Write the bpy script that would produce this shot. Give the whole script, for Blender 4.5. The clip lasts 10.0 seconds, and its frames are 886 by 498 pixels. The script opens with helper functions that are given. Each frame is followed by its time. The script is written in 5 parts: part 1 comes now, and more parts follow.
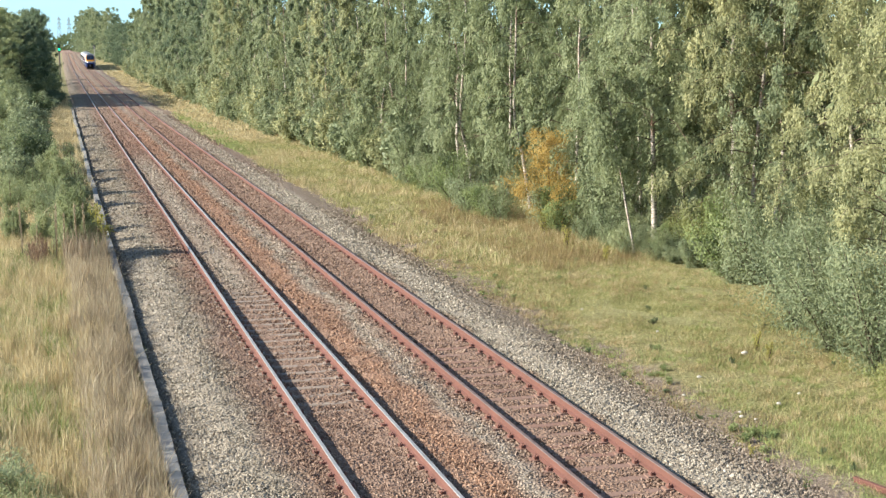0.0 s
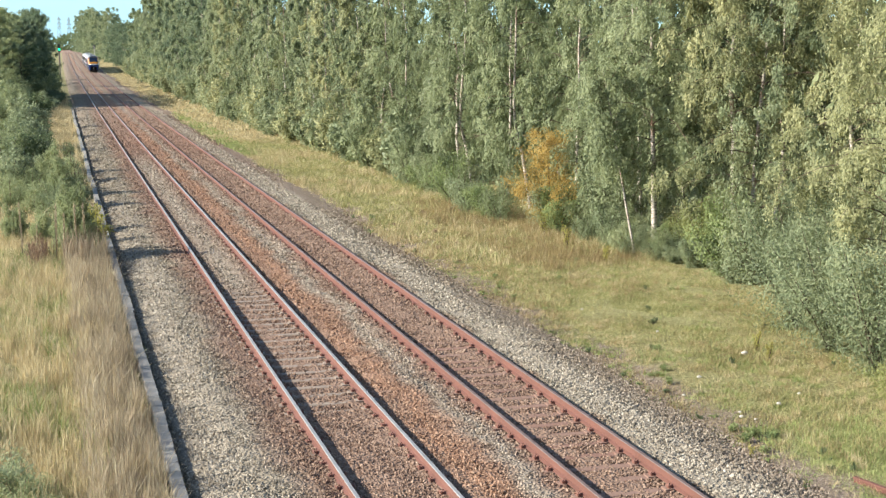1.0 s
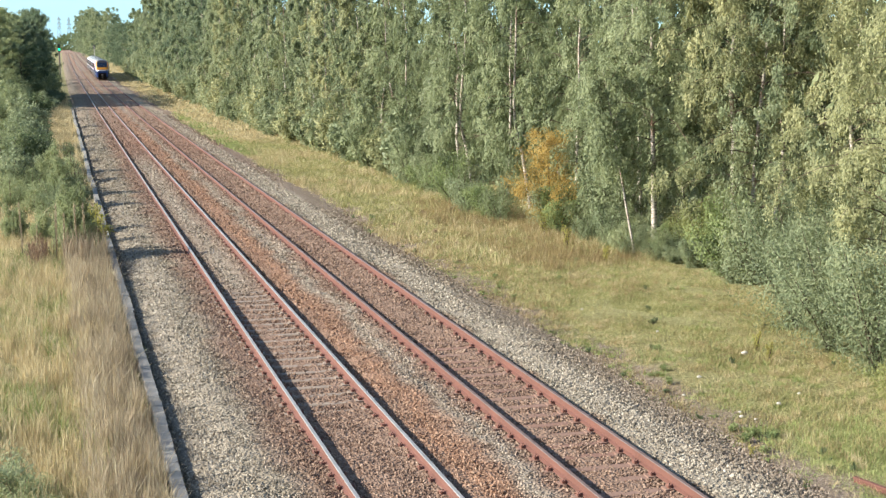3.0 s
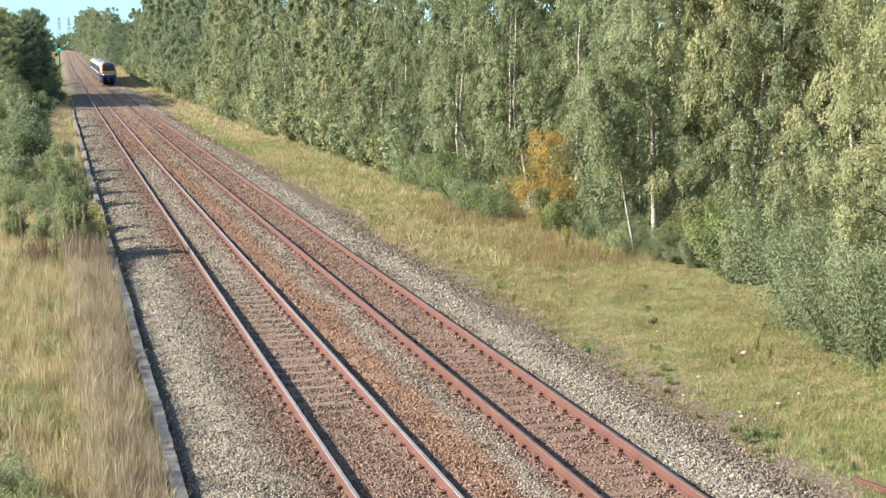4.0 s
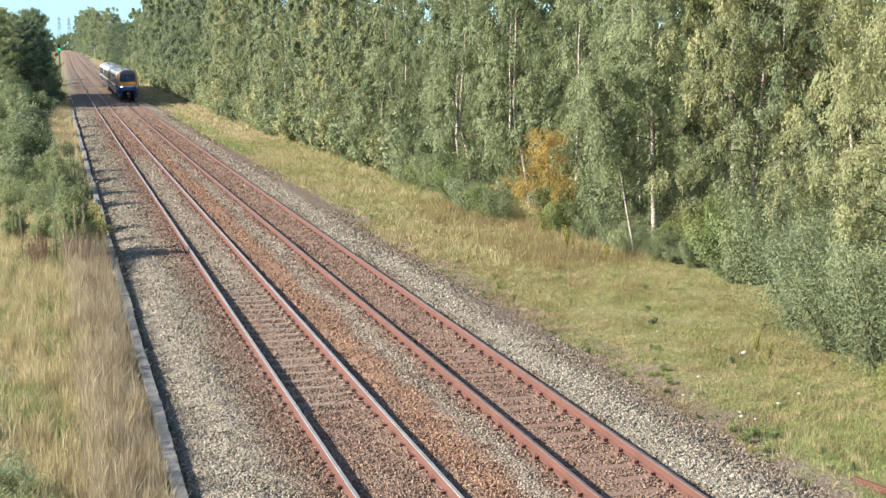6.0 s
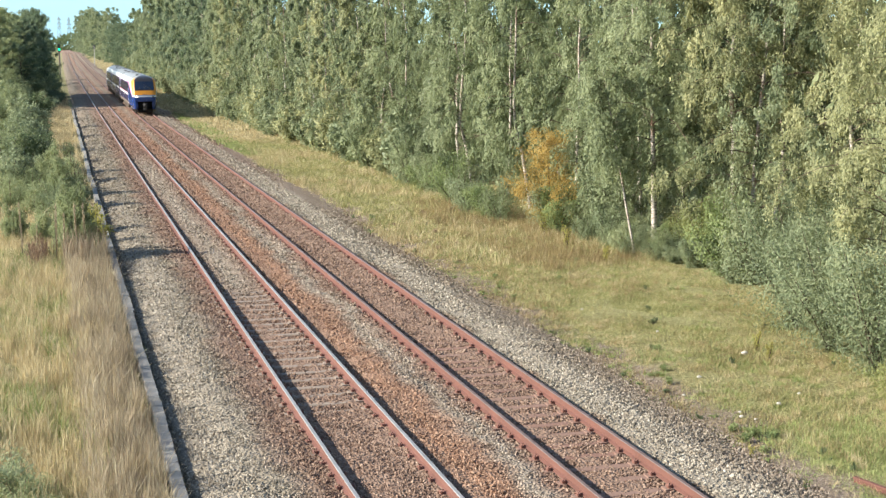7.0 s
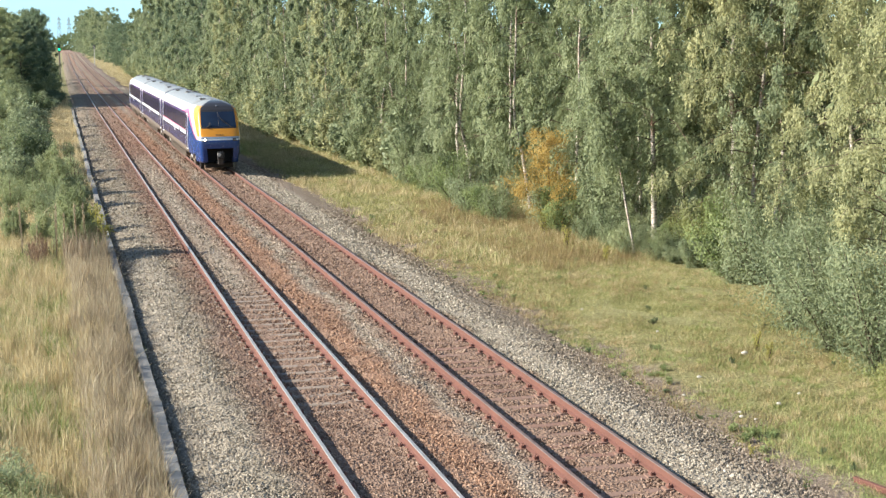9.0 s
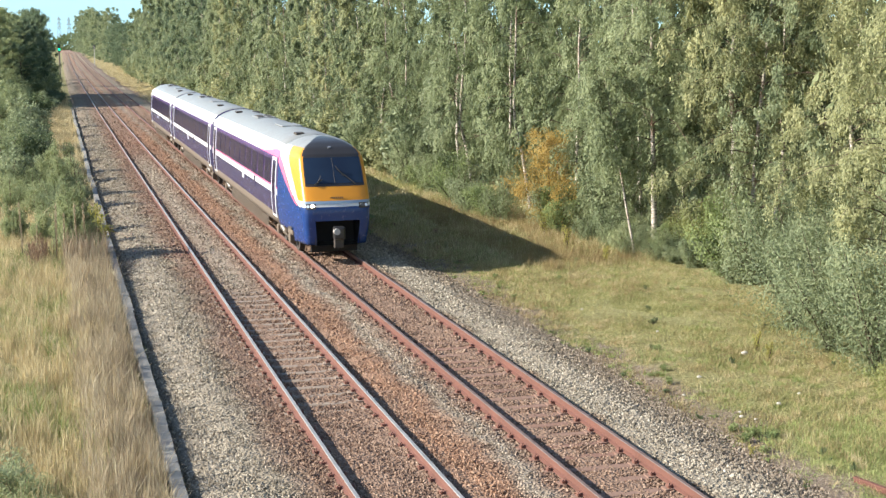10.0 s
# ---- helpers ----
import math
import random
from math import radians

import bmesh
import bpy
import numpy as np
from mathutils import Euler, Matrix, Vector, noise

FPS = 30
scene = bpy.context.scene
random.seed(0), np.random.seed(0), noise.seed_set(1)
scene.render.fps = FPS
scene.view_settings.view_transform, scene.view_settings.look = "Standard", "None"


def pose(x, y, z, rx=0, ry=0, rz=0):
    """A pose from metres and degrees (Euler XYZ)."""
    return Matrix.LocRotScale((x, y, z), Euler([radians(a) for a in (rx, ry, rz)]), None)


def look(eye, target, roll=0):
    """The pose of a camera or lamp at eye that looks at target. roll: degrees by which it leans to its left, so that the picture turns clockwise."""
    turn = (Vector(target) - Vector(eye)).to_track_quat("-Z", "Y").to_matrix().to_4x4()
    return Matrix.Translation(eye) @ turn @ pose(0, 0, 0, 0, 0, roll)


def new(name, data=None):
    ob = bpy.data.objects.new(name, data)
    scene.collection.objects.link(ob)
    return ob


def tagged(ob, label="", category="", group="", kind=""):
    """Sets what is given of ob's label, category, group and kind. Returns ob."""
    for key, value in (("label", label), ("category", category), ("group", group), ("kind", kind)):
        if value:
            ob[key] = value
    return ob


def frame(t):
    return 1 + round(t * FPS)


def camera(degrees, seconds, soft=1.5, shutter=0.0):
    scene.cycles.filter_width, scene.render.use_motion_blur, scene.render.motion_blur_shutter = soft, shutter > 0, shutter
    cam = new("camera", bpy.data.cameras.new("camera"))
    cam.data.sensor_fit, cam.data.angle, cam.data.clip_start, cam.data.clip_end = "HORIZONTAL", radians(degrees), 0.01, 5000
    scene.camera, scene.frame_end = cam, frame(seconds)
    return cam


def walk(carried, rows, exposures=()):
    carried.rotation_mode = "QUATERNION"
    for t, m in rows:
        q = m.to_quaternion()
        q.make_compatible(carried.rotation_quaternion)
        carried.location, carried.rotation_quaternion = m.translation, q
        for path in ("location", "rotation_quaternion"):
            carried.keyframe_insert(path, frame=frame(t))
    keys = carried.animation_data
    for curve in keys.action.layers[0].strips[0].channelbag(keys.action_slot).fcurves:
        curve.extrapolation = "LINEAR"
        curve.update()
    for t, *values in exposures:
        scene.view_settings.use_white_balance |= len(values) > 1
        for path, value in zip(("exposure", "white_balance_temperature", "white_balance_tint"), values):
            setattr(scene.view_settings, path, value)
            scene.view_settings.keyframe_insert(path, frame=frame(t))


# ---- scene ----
cam = camera(34.05, 10.0, soft=1.35)
EYE = (0.0, 0.0, 6.7585)
PITCH, YAW, ROLL = 8.0715, 14.8762, -0.5914


def eye_pose():
    p, w = radians(PITCH), radians(YAW)
    way = Vector((math.sin(w) * math.cos(p), math.cos(w) * math.cos(p), -math.sin(p)))
    return look(EYE, Vector(EYE) + way * 10, ROLL)


walk(cam, [(0.0, eye_pose()), (10.0, eye_pose())])

# ---- light ----
SUN_EL, SUN_AZ = 29.0, -83.0        # degrees; azimuth clockwise from +y
world = bpy.data.worlds.new("world")
scene.world = world
world.use_nodes = True
wn = world.node_tree.nodes
sky = wn.new("ShaderNodeTexSky")
sky.sky_type = "NISHITA"
sky.sun_disc = False
sky.sun_elevation, sky.sun_rotation = radians(SUN_EL), radians(SUN_AZ % 360)
sky.air_density, sky.dust_density, sky.ozone_density = 1.0, 0.2, 1.5
wn["Background"].inputs["Strength"].default_value = 0.095
world.node_tree.links.new(sky.outputs[0], wn["Background"].inputs["Color"])
sun = new("sun", bpy.data.lights.new("sun", "SUN"))
sun.data.energy, sun.data.angle, sun.data.color = 4.8, radians(0.6), (1.0, 0.945, 0.84)
sa, se = radians(SUN_AZ), radians(SUN_EL)
TO_SUN = Vector((math.sin(sa) * math.cos(se), math.cos(sa) * math.cos(se), math.sin(se)))
sun.matrix_world = look(TO_SUN * 50, (0, 0, 0))
scene.view_settings.exposure = 1.35

# ---- materials ----


def tint(c):
    return (*c, 1.0)


class Mat:
    """A principled material and short ways to add nodes to it."""

    def __init__(self, name, rough=0.8, metal=0.0, spec=0.5):
        self.m = bpy.data.materials.new(name)
        self.m.use_nodes = True
        self.n, self.l = self.m.node_tree.nodes, self.m.node_tree.links
        self.b = self.n["Principled BSDF"]
        self.b.inputs["Roughness"].default_value = rough
        self.b.inputs["Metallic"].default_value = metal
        self.b.inputs["Specular IOR Level"].default_value = spec

    def add(self, kind, **ins):
        nd = self.n.new(kind)
        for k, v in ins.items():
            sock = nd.inputs[k.replace("_", " ")]
            if isinstance(v, bpy.types.NodeSocket):
                self.l.new(v, sock)
            else:
                sock.default_value = v
        return nd

    def noise(self, scale, detail=4.0, rough=0.6, vec=None):
        nd = self.add("ShaderNodeTexNoise", Scale=scale, Detail=detail, Roughness=rough)
        self.l.new(vec or self.pos(), nd.inputs["Vector"])
        return nd.outputs["Fac"]

    def pos(self):
        return self.add("ShaderNodeTexCoord").outputs["Object"]

    def world_pos(self):
        return self.add("ShaderNodeNewGeometry").outputs["Position"]

    def ramp(self, fac, stops):
        nd = self.n.new("ShaderNodeValToRGB")
        els = nd.color_ramp.elements
        while len(els) < len(stops):
            els.new(0.5)
        for e, (p, c) in zip(els, stops):
            e.position, e.color = p, tint(c)
        self.l.new(fac, nd.inputs[0])
        return nd.outputs[0]

    def mix(self, fac, a, b, mode="MIX"):
        nd = self.n.new("ShaderNodeMix")
        nd.data_type, nd.blend_type = "RGBA", mode
        for sock, v in ((nd.inputs[0], fac), (nd.inputs[6], a), (nd.inputs[7], b)):
            if isinstance(v, bpy.types.NodeSocket):
                self.l.new(v, sock)
            elif isinstance(v, tuple):
                sock.default_value = tint(v)
            else:
                sock.default_value = v
        return nd.outputs[2]

    def math(self, op, a, b=0.0, c=0.0, clamp=False):
        nd = self.n.new("ShaderNodeMath")
        nd.operation, nd.use_clamp = op, clamp
        for sock, v in zip(nd.inputs, (a, b, c)):
            if isinstance(v, bpy.types.NodeSocket):
                self.l.new(v, sock)
            else:
                sock.default_value = v
        return nd.outputs[0]

    def color(self, out):
        if isinstance(out, tuple):
            self.b.inputs["Base Color"].default_value = tint(out)
        else:
            self.l.new(out, self.b.inputs["Base Color"])
        return self

    def bump(self, height, strength=0.5, dist=0.02):
        nd = self.add("ShaderNodeBump", Strength=strength, Distance=dist, Height=height)
        self.l.new(nd.outputs[0], self.b.inputs["Normal"])
        return self

    def island(self):
        return self.add("ShaderNodeNewGeometry").outputs["Random Per Island"]

    def object_random(self):
        return self.add("ShaderNodeObjectInfo").outputs["Random"]


def mat_leaf(name, dark, mid, light, gloss=0.5, sheer=0.38, patch=0.55, each=0.30):
    """Leaves: colour differs from leaf to leaf, from clump to clump and from plant to plant."""
    k = Mat(name, gloss + 0.12, 0.0, 0.22)
    clump = k.noise(patch, 3, 0.6, k.world_pos())
    v = k.math("MULTIPLY_ADD", k.island(), each, k.math("MULTIPLY_ADD", clump, 1.0, -each * 0.5))
    v = k.math("ADD", v, k.math("MULTIPLY_ADD", k.object_random(), 0.3, -0.15), clamp=True)
    col = k.ramp(v, [(0.1, dark), (0.5, mid), (0.9, light)])
    k.color(col)
    tr = k.add("ShaderNodeBsdfTranslucent")
    k.l.new(col, tr.inputs["Color"])
    mx = k.add("ShaderNodeMixShader", Fac=sheer)
    k.l.new(k.b.outputs[0], mx.inputs[1])
    k.l.new(tr.outputs[0], mx.inputs[2])
    k.l.new(mx.outputs[0], k.n["Material Output"].inputs["Surface"])
    return k.m


LEAF_BIRCH = mat_leaf("birch_leaf", (0.118, 0.148, 0.075), (0.256, 0.292, 0.154), (0.405, 0.432, 0.246))
LEAF_OLIVE = mat_leaf("olive_birch_leaf", (0.160, 0.180, 0.088), (0.325, 0.332, 0.169), (0.480, 0.468, 0.250))
LEAF_WILLOW = mat_leaf("willow_leaf", (0.119, 0.153, 0.084), (0.244, 0.283, 0.156), (0.427, 0.448, 0.266), 0.4)
LEAF_GREEN = mat_leaf("green_leaf", (0.105, 0.138, 0.055), (0.21, 0.26, 0.10), (0.33, 0.38, 0.165))
LEAF_DARK = mat_leaf("dark_leaf", (0.06, 0.085, 0.04), (0.125, 0.16, 0.075), (0.21, 0.25, 0.12))
LEAF_COPSE = mat_leaf("copse_leaf", (0.072, 0.100, 0.058), (0.160, 0.205, 0.118), (0.275, 0.325, 0.190), sheer=0.48)
LEAF_SALLOW = mat_leaf("sallow_leaf", (0.150, 0.178, 0.088), (0.275, 0.310, 0.155), (0.41, 0.44, 0.235), sheer=0.5)
LEAF_GOLD = mat_leaf("golden_leaf", (0.26, 0.19, 0.06), (0.49, 0.335, 0.10), (0.62, 0.48, 0.18))
LEAF_YELLOW = mat_leaf("yellow_leaf", (0.19, 0.185, 0.05), (0.38, 0.355, 0.10), (0.54, 0.48, 0.15))
LEAF_RED = mat_leaf("red_stem_leaf", (0.16, 0.095, 0.065), (0.28, 0.18, 0.12), (0.40, 0.29, 0.19))
GRASS_DRY = mat_leaf("dry_grass", (0.25, 0.19, 0.095), (0.46, 0.37, 0.20), (0.66, 0.56, 0.35), 0.6, 0.3, 1.6, 0.6)
GRASS_STRAW = mat_leaf("straw_grass", (0.30, 0.235, 0.12), (0.53, 0.43, 0.24), (0.73, 0.63, 0.40), 0.6, 0.3, 1.6, 0.6)
GRASS_PALE = mat_leaf("pale_grass", (0.24, 0.185, 0.115), (0.42, 0.34, 0.225), (0.60, 0.52, 0.37), 0.6, 0.3, 1.6, 0.6)
LEAF_LIME = mat_leaf("lime_leaf", (0.14, 0.155, 0.05), (0.27, 0.29, 0.105), (0.40, 0.40, 0.17))
GRASS_MIXED = mat_leaf("mixed_grass", (0.172, 0.175, 0.065), (0.368, 0.35, 0.15), (0.56, 0.51, 0.28), 0.6, 0.3, 1.1, 0.7)
GRASS_GREEN = mat_leaf("green_grass", (0.13, 0.17, 0.050), (0.26, 0.305, 0.105), (0.40, 0.43, 0.18), 0.6, 0.3, 1.1, 0.6)
GRASS_DEAD = mat_leaf("dead_stem", (0.13, 0.095, 0.06), (0.25, 0.19, 0.125), (0.38, 0.31, 0.21), 0.6, 0.2, 1.6, 0.6)
GRASS_RUSSET = mat_leaf("russet_grass", (0.17, 0.125, 0.058), (0.31, 0.235, 0.115), (0.44, 0.35, 0.18), 0.6, 0.3)


def mat_birch_bark():
    k = Mat("birch_bark", 0.75)
    mp = k.add("ShaderNodeMapping", Scale=(3, 3, 14), Vector=k.pos())
    marks = k.noise(1.6, 5, 0.65, mp.outputs[0])
    big = k.noise(0.8, 3)
    col = k.ramp(marks, [(0.40, (0.05, 0.04, 0.035)), (0.48, (0.44, 0.38, 0.32)), (1.0, (0.62, 0.56, 0.49))])
    # brown bark patches, spread wider to put the crown's shade into the colour
    col = k.mix(k.math("MULTIPLY_ADD", big, 9.0, -4.55, clamp=True), col, (0.24, 0.135, 0.09))
    return k.color(col).bump(marks, 0.4, 0.02).m


BARK = mat_birch_bark()
k = Mat("twig_bark", 0.85)
TWIG = k.color(k.ramp(k.noise(6), [(0.3, (0.05, 0.035, 0.025)), (0.7, (0.14, 0.09, 0.06))])).m


def mat_ground():
    """Soil and thatch under the grass, in patches."""
    k = Mat("ground_soil", 0.95, 0, 0.2)
    p = k.world_pos()
    a = k.noise(0.12, 4, 0.6, p)
    b = k.noise(1.1, 5, 0.7, p)
    c = k.noise(11, 6, 0.75, p)
    col = k.ramp(b, [(0.25, (0.12, 0.10, 0.04)), (0.5, (0.25, 0.21, 0.095)), (0.75, (0.40, 0.33, 0.18))])
    green = k.ramp(c, [(0.3, (0.09, 0.13, 0.03)), (0.7, (0.24, 0.29, 0.09))])
    fac = k.math("MULTIPLY_ADD", a, 3.0, -1.15, clamp=True)
    col = k.mix(fac, col, green)
    col = k.mix(0.55, col, k.ramp(c, [(0.35, (0.06, 0.055, 0.03)), (0.5, (0.22, 0.19, 0.09)), (0.65, (0.5, 0.43, 0.25))]))
    x = k.add("ShaderNodeSeparateXYZ", Vector=p).outputs[0]
    g = k.math("MULTIPLY_ADD", k.math("SUBTRACT", k.math("MULTIPLY_ADD", k.noise(0.5, 4, 0.65, p), 3.4, 11.3), x), 1.6, 0.0, clamp=True)
    g = k.math("MULTIPLY", g, k.math("MULTIPLY_ADD", x, 2.0, -16.0, clamp=True))
    v = k.add("ShaderNodeTexVoronoi", Scale=22.0, Vector=p)
    col = k.mix(k.math("MULTIPLY", g, 0.9), col, k.ramp(v.outputs["Color"], [(0.0, (0.11, 0.08, 0.062)), (0.6, (0.22, 0.165, 0.13)), (1.0, (0.36, 0.29, 0.235))]))
    return k.color(col).bump(c, 0.8, 0.08).m


GROUND = mat_ground()


def ballast_color(k, per_stone):
    """Pale stone, rust from the brakes and rails in bands beside the rails, dark oily patches."""
    p = k.world_pos()
    sep = k.add("ShaderNodeSeparateXYZ", Vector=p)
    x = sep.outputs[0]
    along = k.math("MULTIPLY_ADD", sep.outputs[1], 0.022, -1.2, clamp=True)
    wob = k.noise(0.35, 4, 0.65, p)
    speck = k.noise(22, 3, 0.7, p)
    if per_stone:
        speck = k.island()
    stone = k.ramp(speck, [(0.0, (0.13, 0.108, 0.083)), (0.5, (0.212, 0.179, 0.137)), (0.88, (0.30, 0.257, 0.20)), (1.0, (0.38, 0.336, 0.27))])
    far_tone = k.ramp(speck, [(0.0, (0.135, 0.10, 0.074)), (0.5, (0.245, 0.188, 0.138)), (1.0, (0.36, 0.29, 0.22))])
    rusty = k.ramp(speck, [(0.0, (0.115, 0.067, 0.049)), (0.5, (0.222, 0.135, 0.099)), (1.0, (0.345, 0.235, 0.178))])
    orange = k.ramp(speck, [(0.0, (0.15, 0.078, 0.048)), (0.5, (0.28, 0.152, 0.094)), (1.0, (0.41, 0.262, 0.172))])
    xw = k.math("ADD", x, k.math("MULTIPLY_ADD", wob, 1.6, -0.8))
    inside = k.math("MULTIPLY", k.math("MULTIPLY_ADD", xw, 1.6, -4.9, clamp=True), k.math("MULTIPLY_ADD", xw, -2.2, 21.0, clamp=True), clamp=True)
    col = k.mix(k.math("MAXIMUM", k.math("MULTIPLY", inside, 0.8), k.math("MULTIPLY", along, k.math("MULTIPLY_ADD", xw, 0.8, -2.4, clamp=True))), stone, rusty)
    # lighter brown stone further along the line
    col = k.mix(k.math("MULTIPLY", k.math("MULTIPLY_ADD", sep.outputs[1], 0.012, -1.25, clamp=True), 0.55), col, far_tone)
    six = k.math("SUBTRACT", 1.0, k.math("MULTIPLY", k.math("ABSOLUTE", k.math("SUBTRACT", xw, 6.35)), 1.5), clamp=True)
    col = k.mix(k.math("MULTIPLY", six, 0.7), col, orange)
    # fresher pale stone along the outer shoulder and in a strip between the tracks
    f1 = k.math("MULTIPLY", k.math("MULTIPLY_ADD", xw, 2.5, -23.2, clamp=True), k.math("MULTIPLY_ADD", xw, -2.0, 22.0, clamp=True))
    f2 = k.math("SUBTRACT", 1.0, k.math("MULTIPLY", k.math("ABSOLUTE", k.math("SUBTRACT", xw, 7.05)), 2.6), clamp=True)
    pale = k.ramp(speck, [(0.0, (0.165, 0.14, 0.112)), (0.5, (0.285, 0.247, 0.197)), (0.85, (0.385, 0.342, 0.28)), (1.0, (0.49, 0.445, 0.378))])
    yy = sep.outputs[1]
    f3 = k.math("SUBTRACT", 1.15, k.math("MULTIPLY", k.math("ABSOLUTE", k.math("SUBTRACT", x, 4.88)), 1.5), clamp=True)
    f3 = k.math("MULTIPLY", f3, k.math("MULTIPLY", k.math("MULTIPLY_ADD", yy, 0.25, -9.5, clamp=True), k.math("MULTIPLY_ADD", yy, -0.1, 9.5, clamp=True)))
    col = k.mix(k.math("MULTIPLY", f3, 0.75), col, pale)
    col = k.mix(k.math("MULTIPLY", k.math("MAXIMUM", f1, k.math("MULTIPLY", f2, 0.8)), k.math("SUBTRACT", 1.0, k.math("MULTIPLY", along, 0.25))), col, pale)
    # clean dry stone on the crest of the shoulder by the trough
    f4 = k.math("SUBTRACT", 1.2, k.math("MULTIPLY", k.math("ABSOLUTE", k.math("SUBTRACT", x, 2.42)), 1.5), clamp=True)
    f4 = k.math("MULTIPLY", f4, k.math("MULTIPLY_ADD", yy, -0.03, 2.4, clamp=True))
    col = k.mix(k.math("MULTIPLY", f4, k.math("MULTIPLY_ADD", wob, 1.2, 0.25, clamp=True)), col, pale)
    # earthy fouled stone along the outer foot of the shoulder
    foul = k.math("MULTIPLY_ADD", k.math("ADD", xw, k.math("MULTIPLY", wob, 0.8)), 0.75, -8.0, clamp=True)
    col = k.mix(k.math("MULTIPLY", foul, 0.75), col, k.ramp(speck, [(0.0, (0.14, 0.104, 0.079)), (0.6, (0.24, 0.186, 0.146)), (1.0, (0.355, 0.295, 0.24))]))
    # grease and brake dust in long broken streaks; stone also darker in a lane beside the first rail
    streak = k.noise(1.0, 5, 0.7, k.add("ShaderNodeMapping", Scale=(2.2, 0.16, 1.0), Vector=p).outputs[0])
    lane = k.math("SUBTRACT", 1.0, k.math("MULTIPLY", k.math("ABSOLUTE", k.math("SUBTRACT", x, 3.75)), 2.2), clamp=True)
    dark = k.math("ADD", k.math("MULTIPLY_ADD", streak, 2.4, -1.1, clamp=True), k.math("MULTIPLY", lane, 0.5), clamp=True)
    col = k.mix(k.math("MULTIPLY", dark, 0.5), col, k.mix(1.0, col, (0.5, 0.45, 0.42), "MULTIPLY"))
    return k.mix(1.0, col, (1.065, 1.055, 1.0), "MULTIPLY"), speck, p


def mat_ballast(name, per_stone):
    k = Mat(name, 0.9, 0, 0.3)
    col, speck, p = ballast_color(k, per_stone)
    k.color(col)
    if not per_stone:
        v = k.add("ShaderNodeTexVoronoi", Scale=17.0, Vector=p)
        shade = k.ramp(v.outputs["Color"], [(0.0, (0.72, 0.71, 0.70)), (1.0, (1.1, 1.09, 1.08))])
        k.color(k.mix(1.0, col, shade, "MULTIPLY"))
        k.bump(v.outputs["Distance"], 0.9, 0.05)
    return k.m


BALLAST = mat_ballast("ballast_bed", False)
STONE = mat_ballast("ballast_stone", True)


def mat_rail_side(name, a, b):
    k = Mat(name, 0.8, 0.0, 0.4)
    n1, n2 = k.noise(1.4, 5), k.noise(40, 5)
    col = k.mix(k.math("MULTIPLY_ADD", n2, 2.4, -0.85, clamp=True), k.ramp(n1, [(0.3, a), (0.7, b)]), (0.16, 0.07, 0.045))
    return k.color(col).bump(n2, 0.3, 0.004).m


RAIL_RUST = mat_rail_side("rail_rust", (0.10, 0.045, 0.036), (0.16, 0.07, 0.054))
RAIL_BROWN = mat_rail_side("rail_brown", (0.085, 0.036, 0.028), (0.14, 0.058, 0.044))
CLIP_RUST = mat_rail_side("clip_rust", (0.12, 0.052, 0.038), (0.19, 0.085, 0.065))
k = Mat("rail_steel", 0.45, 0.45)
RAIL_TOP = k.color(k.ramp(k.noise(2.0), [(0.3, (0.28, 0.265, 0.25)), (0.7, (0.38, 0.355, 0.335))])).m
k = Mat("rail_dull_steel", 0.6, 0.2)
RAIL_DULL = k.color(k.ramp(k.noise(2.0), [(0.3, (0.12, 0.08, 0.07)), (0.7, (0.175, 0.125, 0.11))])).m


def mat_sleeper(name, a, b):
    k = Mat(name, 0.9, 0, 0.3)
    n1, n2 = k.noise(2.5, 4), k.noise(45, 4)
    col = k.mix(k.math("MULTIPLY", n2, 0.5), k.ramp(n1, [(0.3, a), (0.7, b)]), (0.15, 0.09, 0.065))
    col = k.mix(k.math("MULTIPLY", k.object_random(), 0.35), col, (0.24, 0.18, 0.14))
    return k.color(col).bump(n2, 0.4, 0.01).m


SLEEPER_GREY = mat_sleeper("sleeper_concrete", (0.20, 0.165, 0.13), (0.29, 0.24, 0.19))
SLEEPER_RUST = mat_sleeper("sleeper_rusty", (0.17, 0.09, 0.066), (0.24, 0.135, 0.10))


def mat_concrete():
    k = Mat("trough_concrete", 0.9, 0, 0.3)
    n1, n2 = k.noise(1.3, 4), k.noise(35, 5)
    col = k.ramp(n1, [(0.3, (0.165, 0.16, 0.152)), (0.7, (0.26, 0.25, 0.235))])
    col = k.mix(k.math("MULTIPLY", n2, 0.45), col, (0.20, 0.19, 0.165))
    col = k.mix(k.math("MULTIPLY", k.object_random(), 0.3), col, (0.22, 0.21, 0.19))
    return k.color(col).bump(n2, 0.4, 0.01).m


CONCRETE = mat_concrete()


def mat_paint(name, c, rough=0.3, dirt=0.25, dirt_c=(0.16, 0.12, 0.09)):
    k = Mat(name, rough, 0, 0.5)
    n1, n2 = k.noise(0.7, 4), k.noise(9, 5)
    f = k.math("MULTIPLY", k.math("MULTIPLY", n1, n2), dirt * 2)
    k.color(k.mix(f, c, dirt_c))
    k.l.new(k.math("MULTIPLY_ADD", n2, 0.2, rough - 0.1), k.b.inputs["Roughness"])
    return k.m


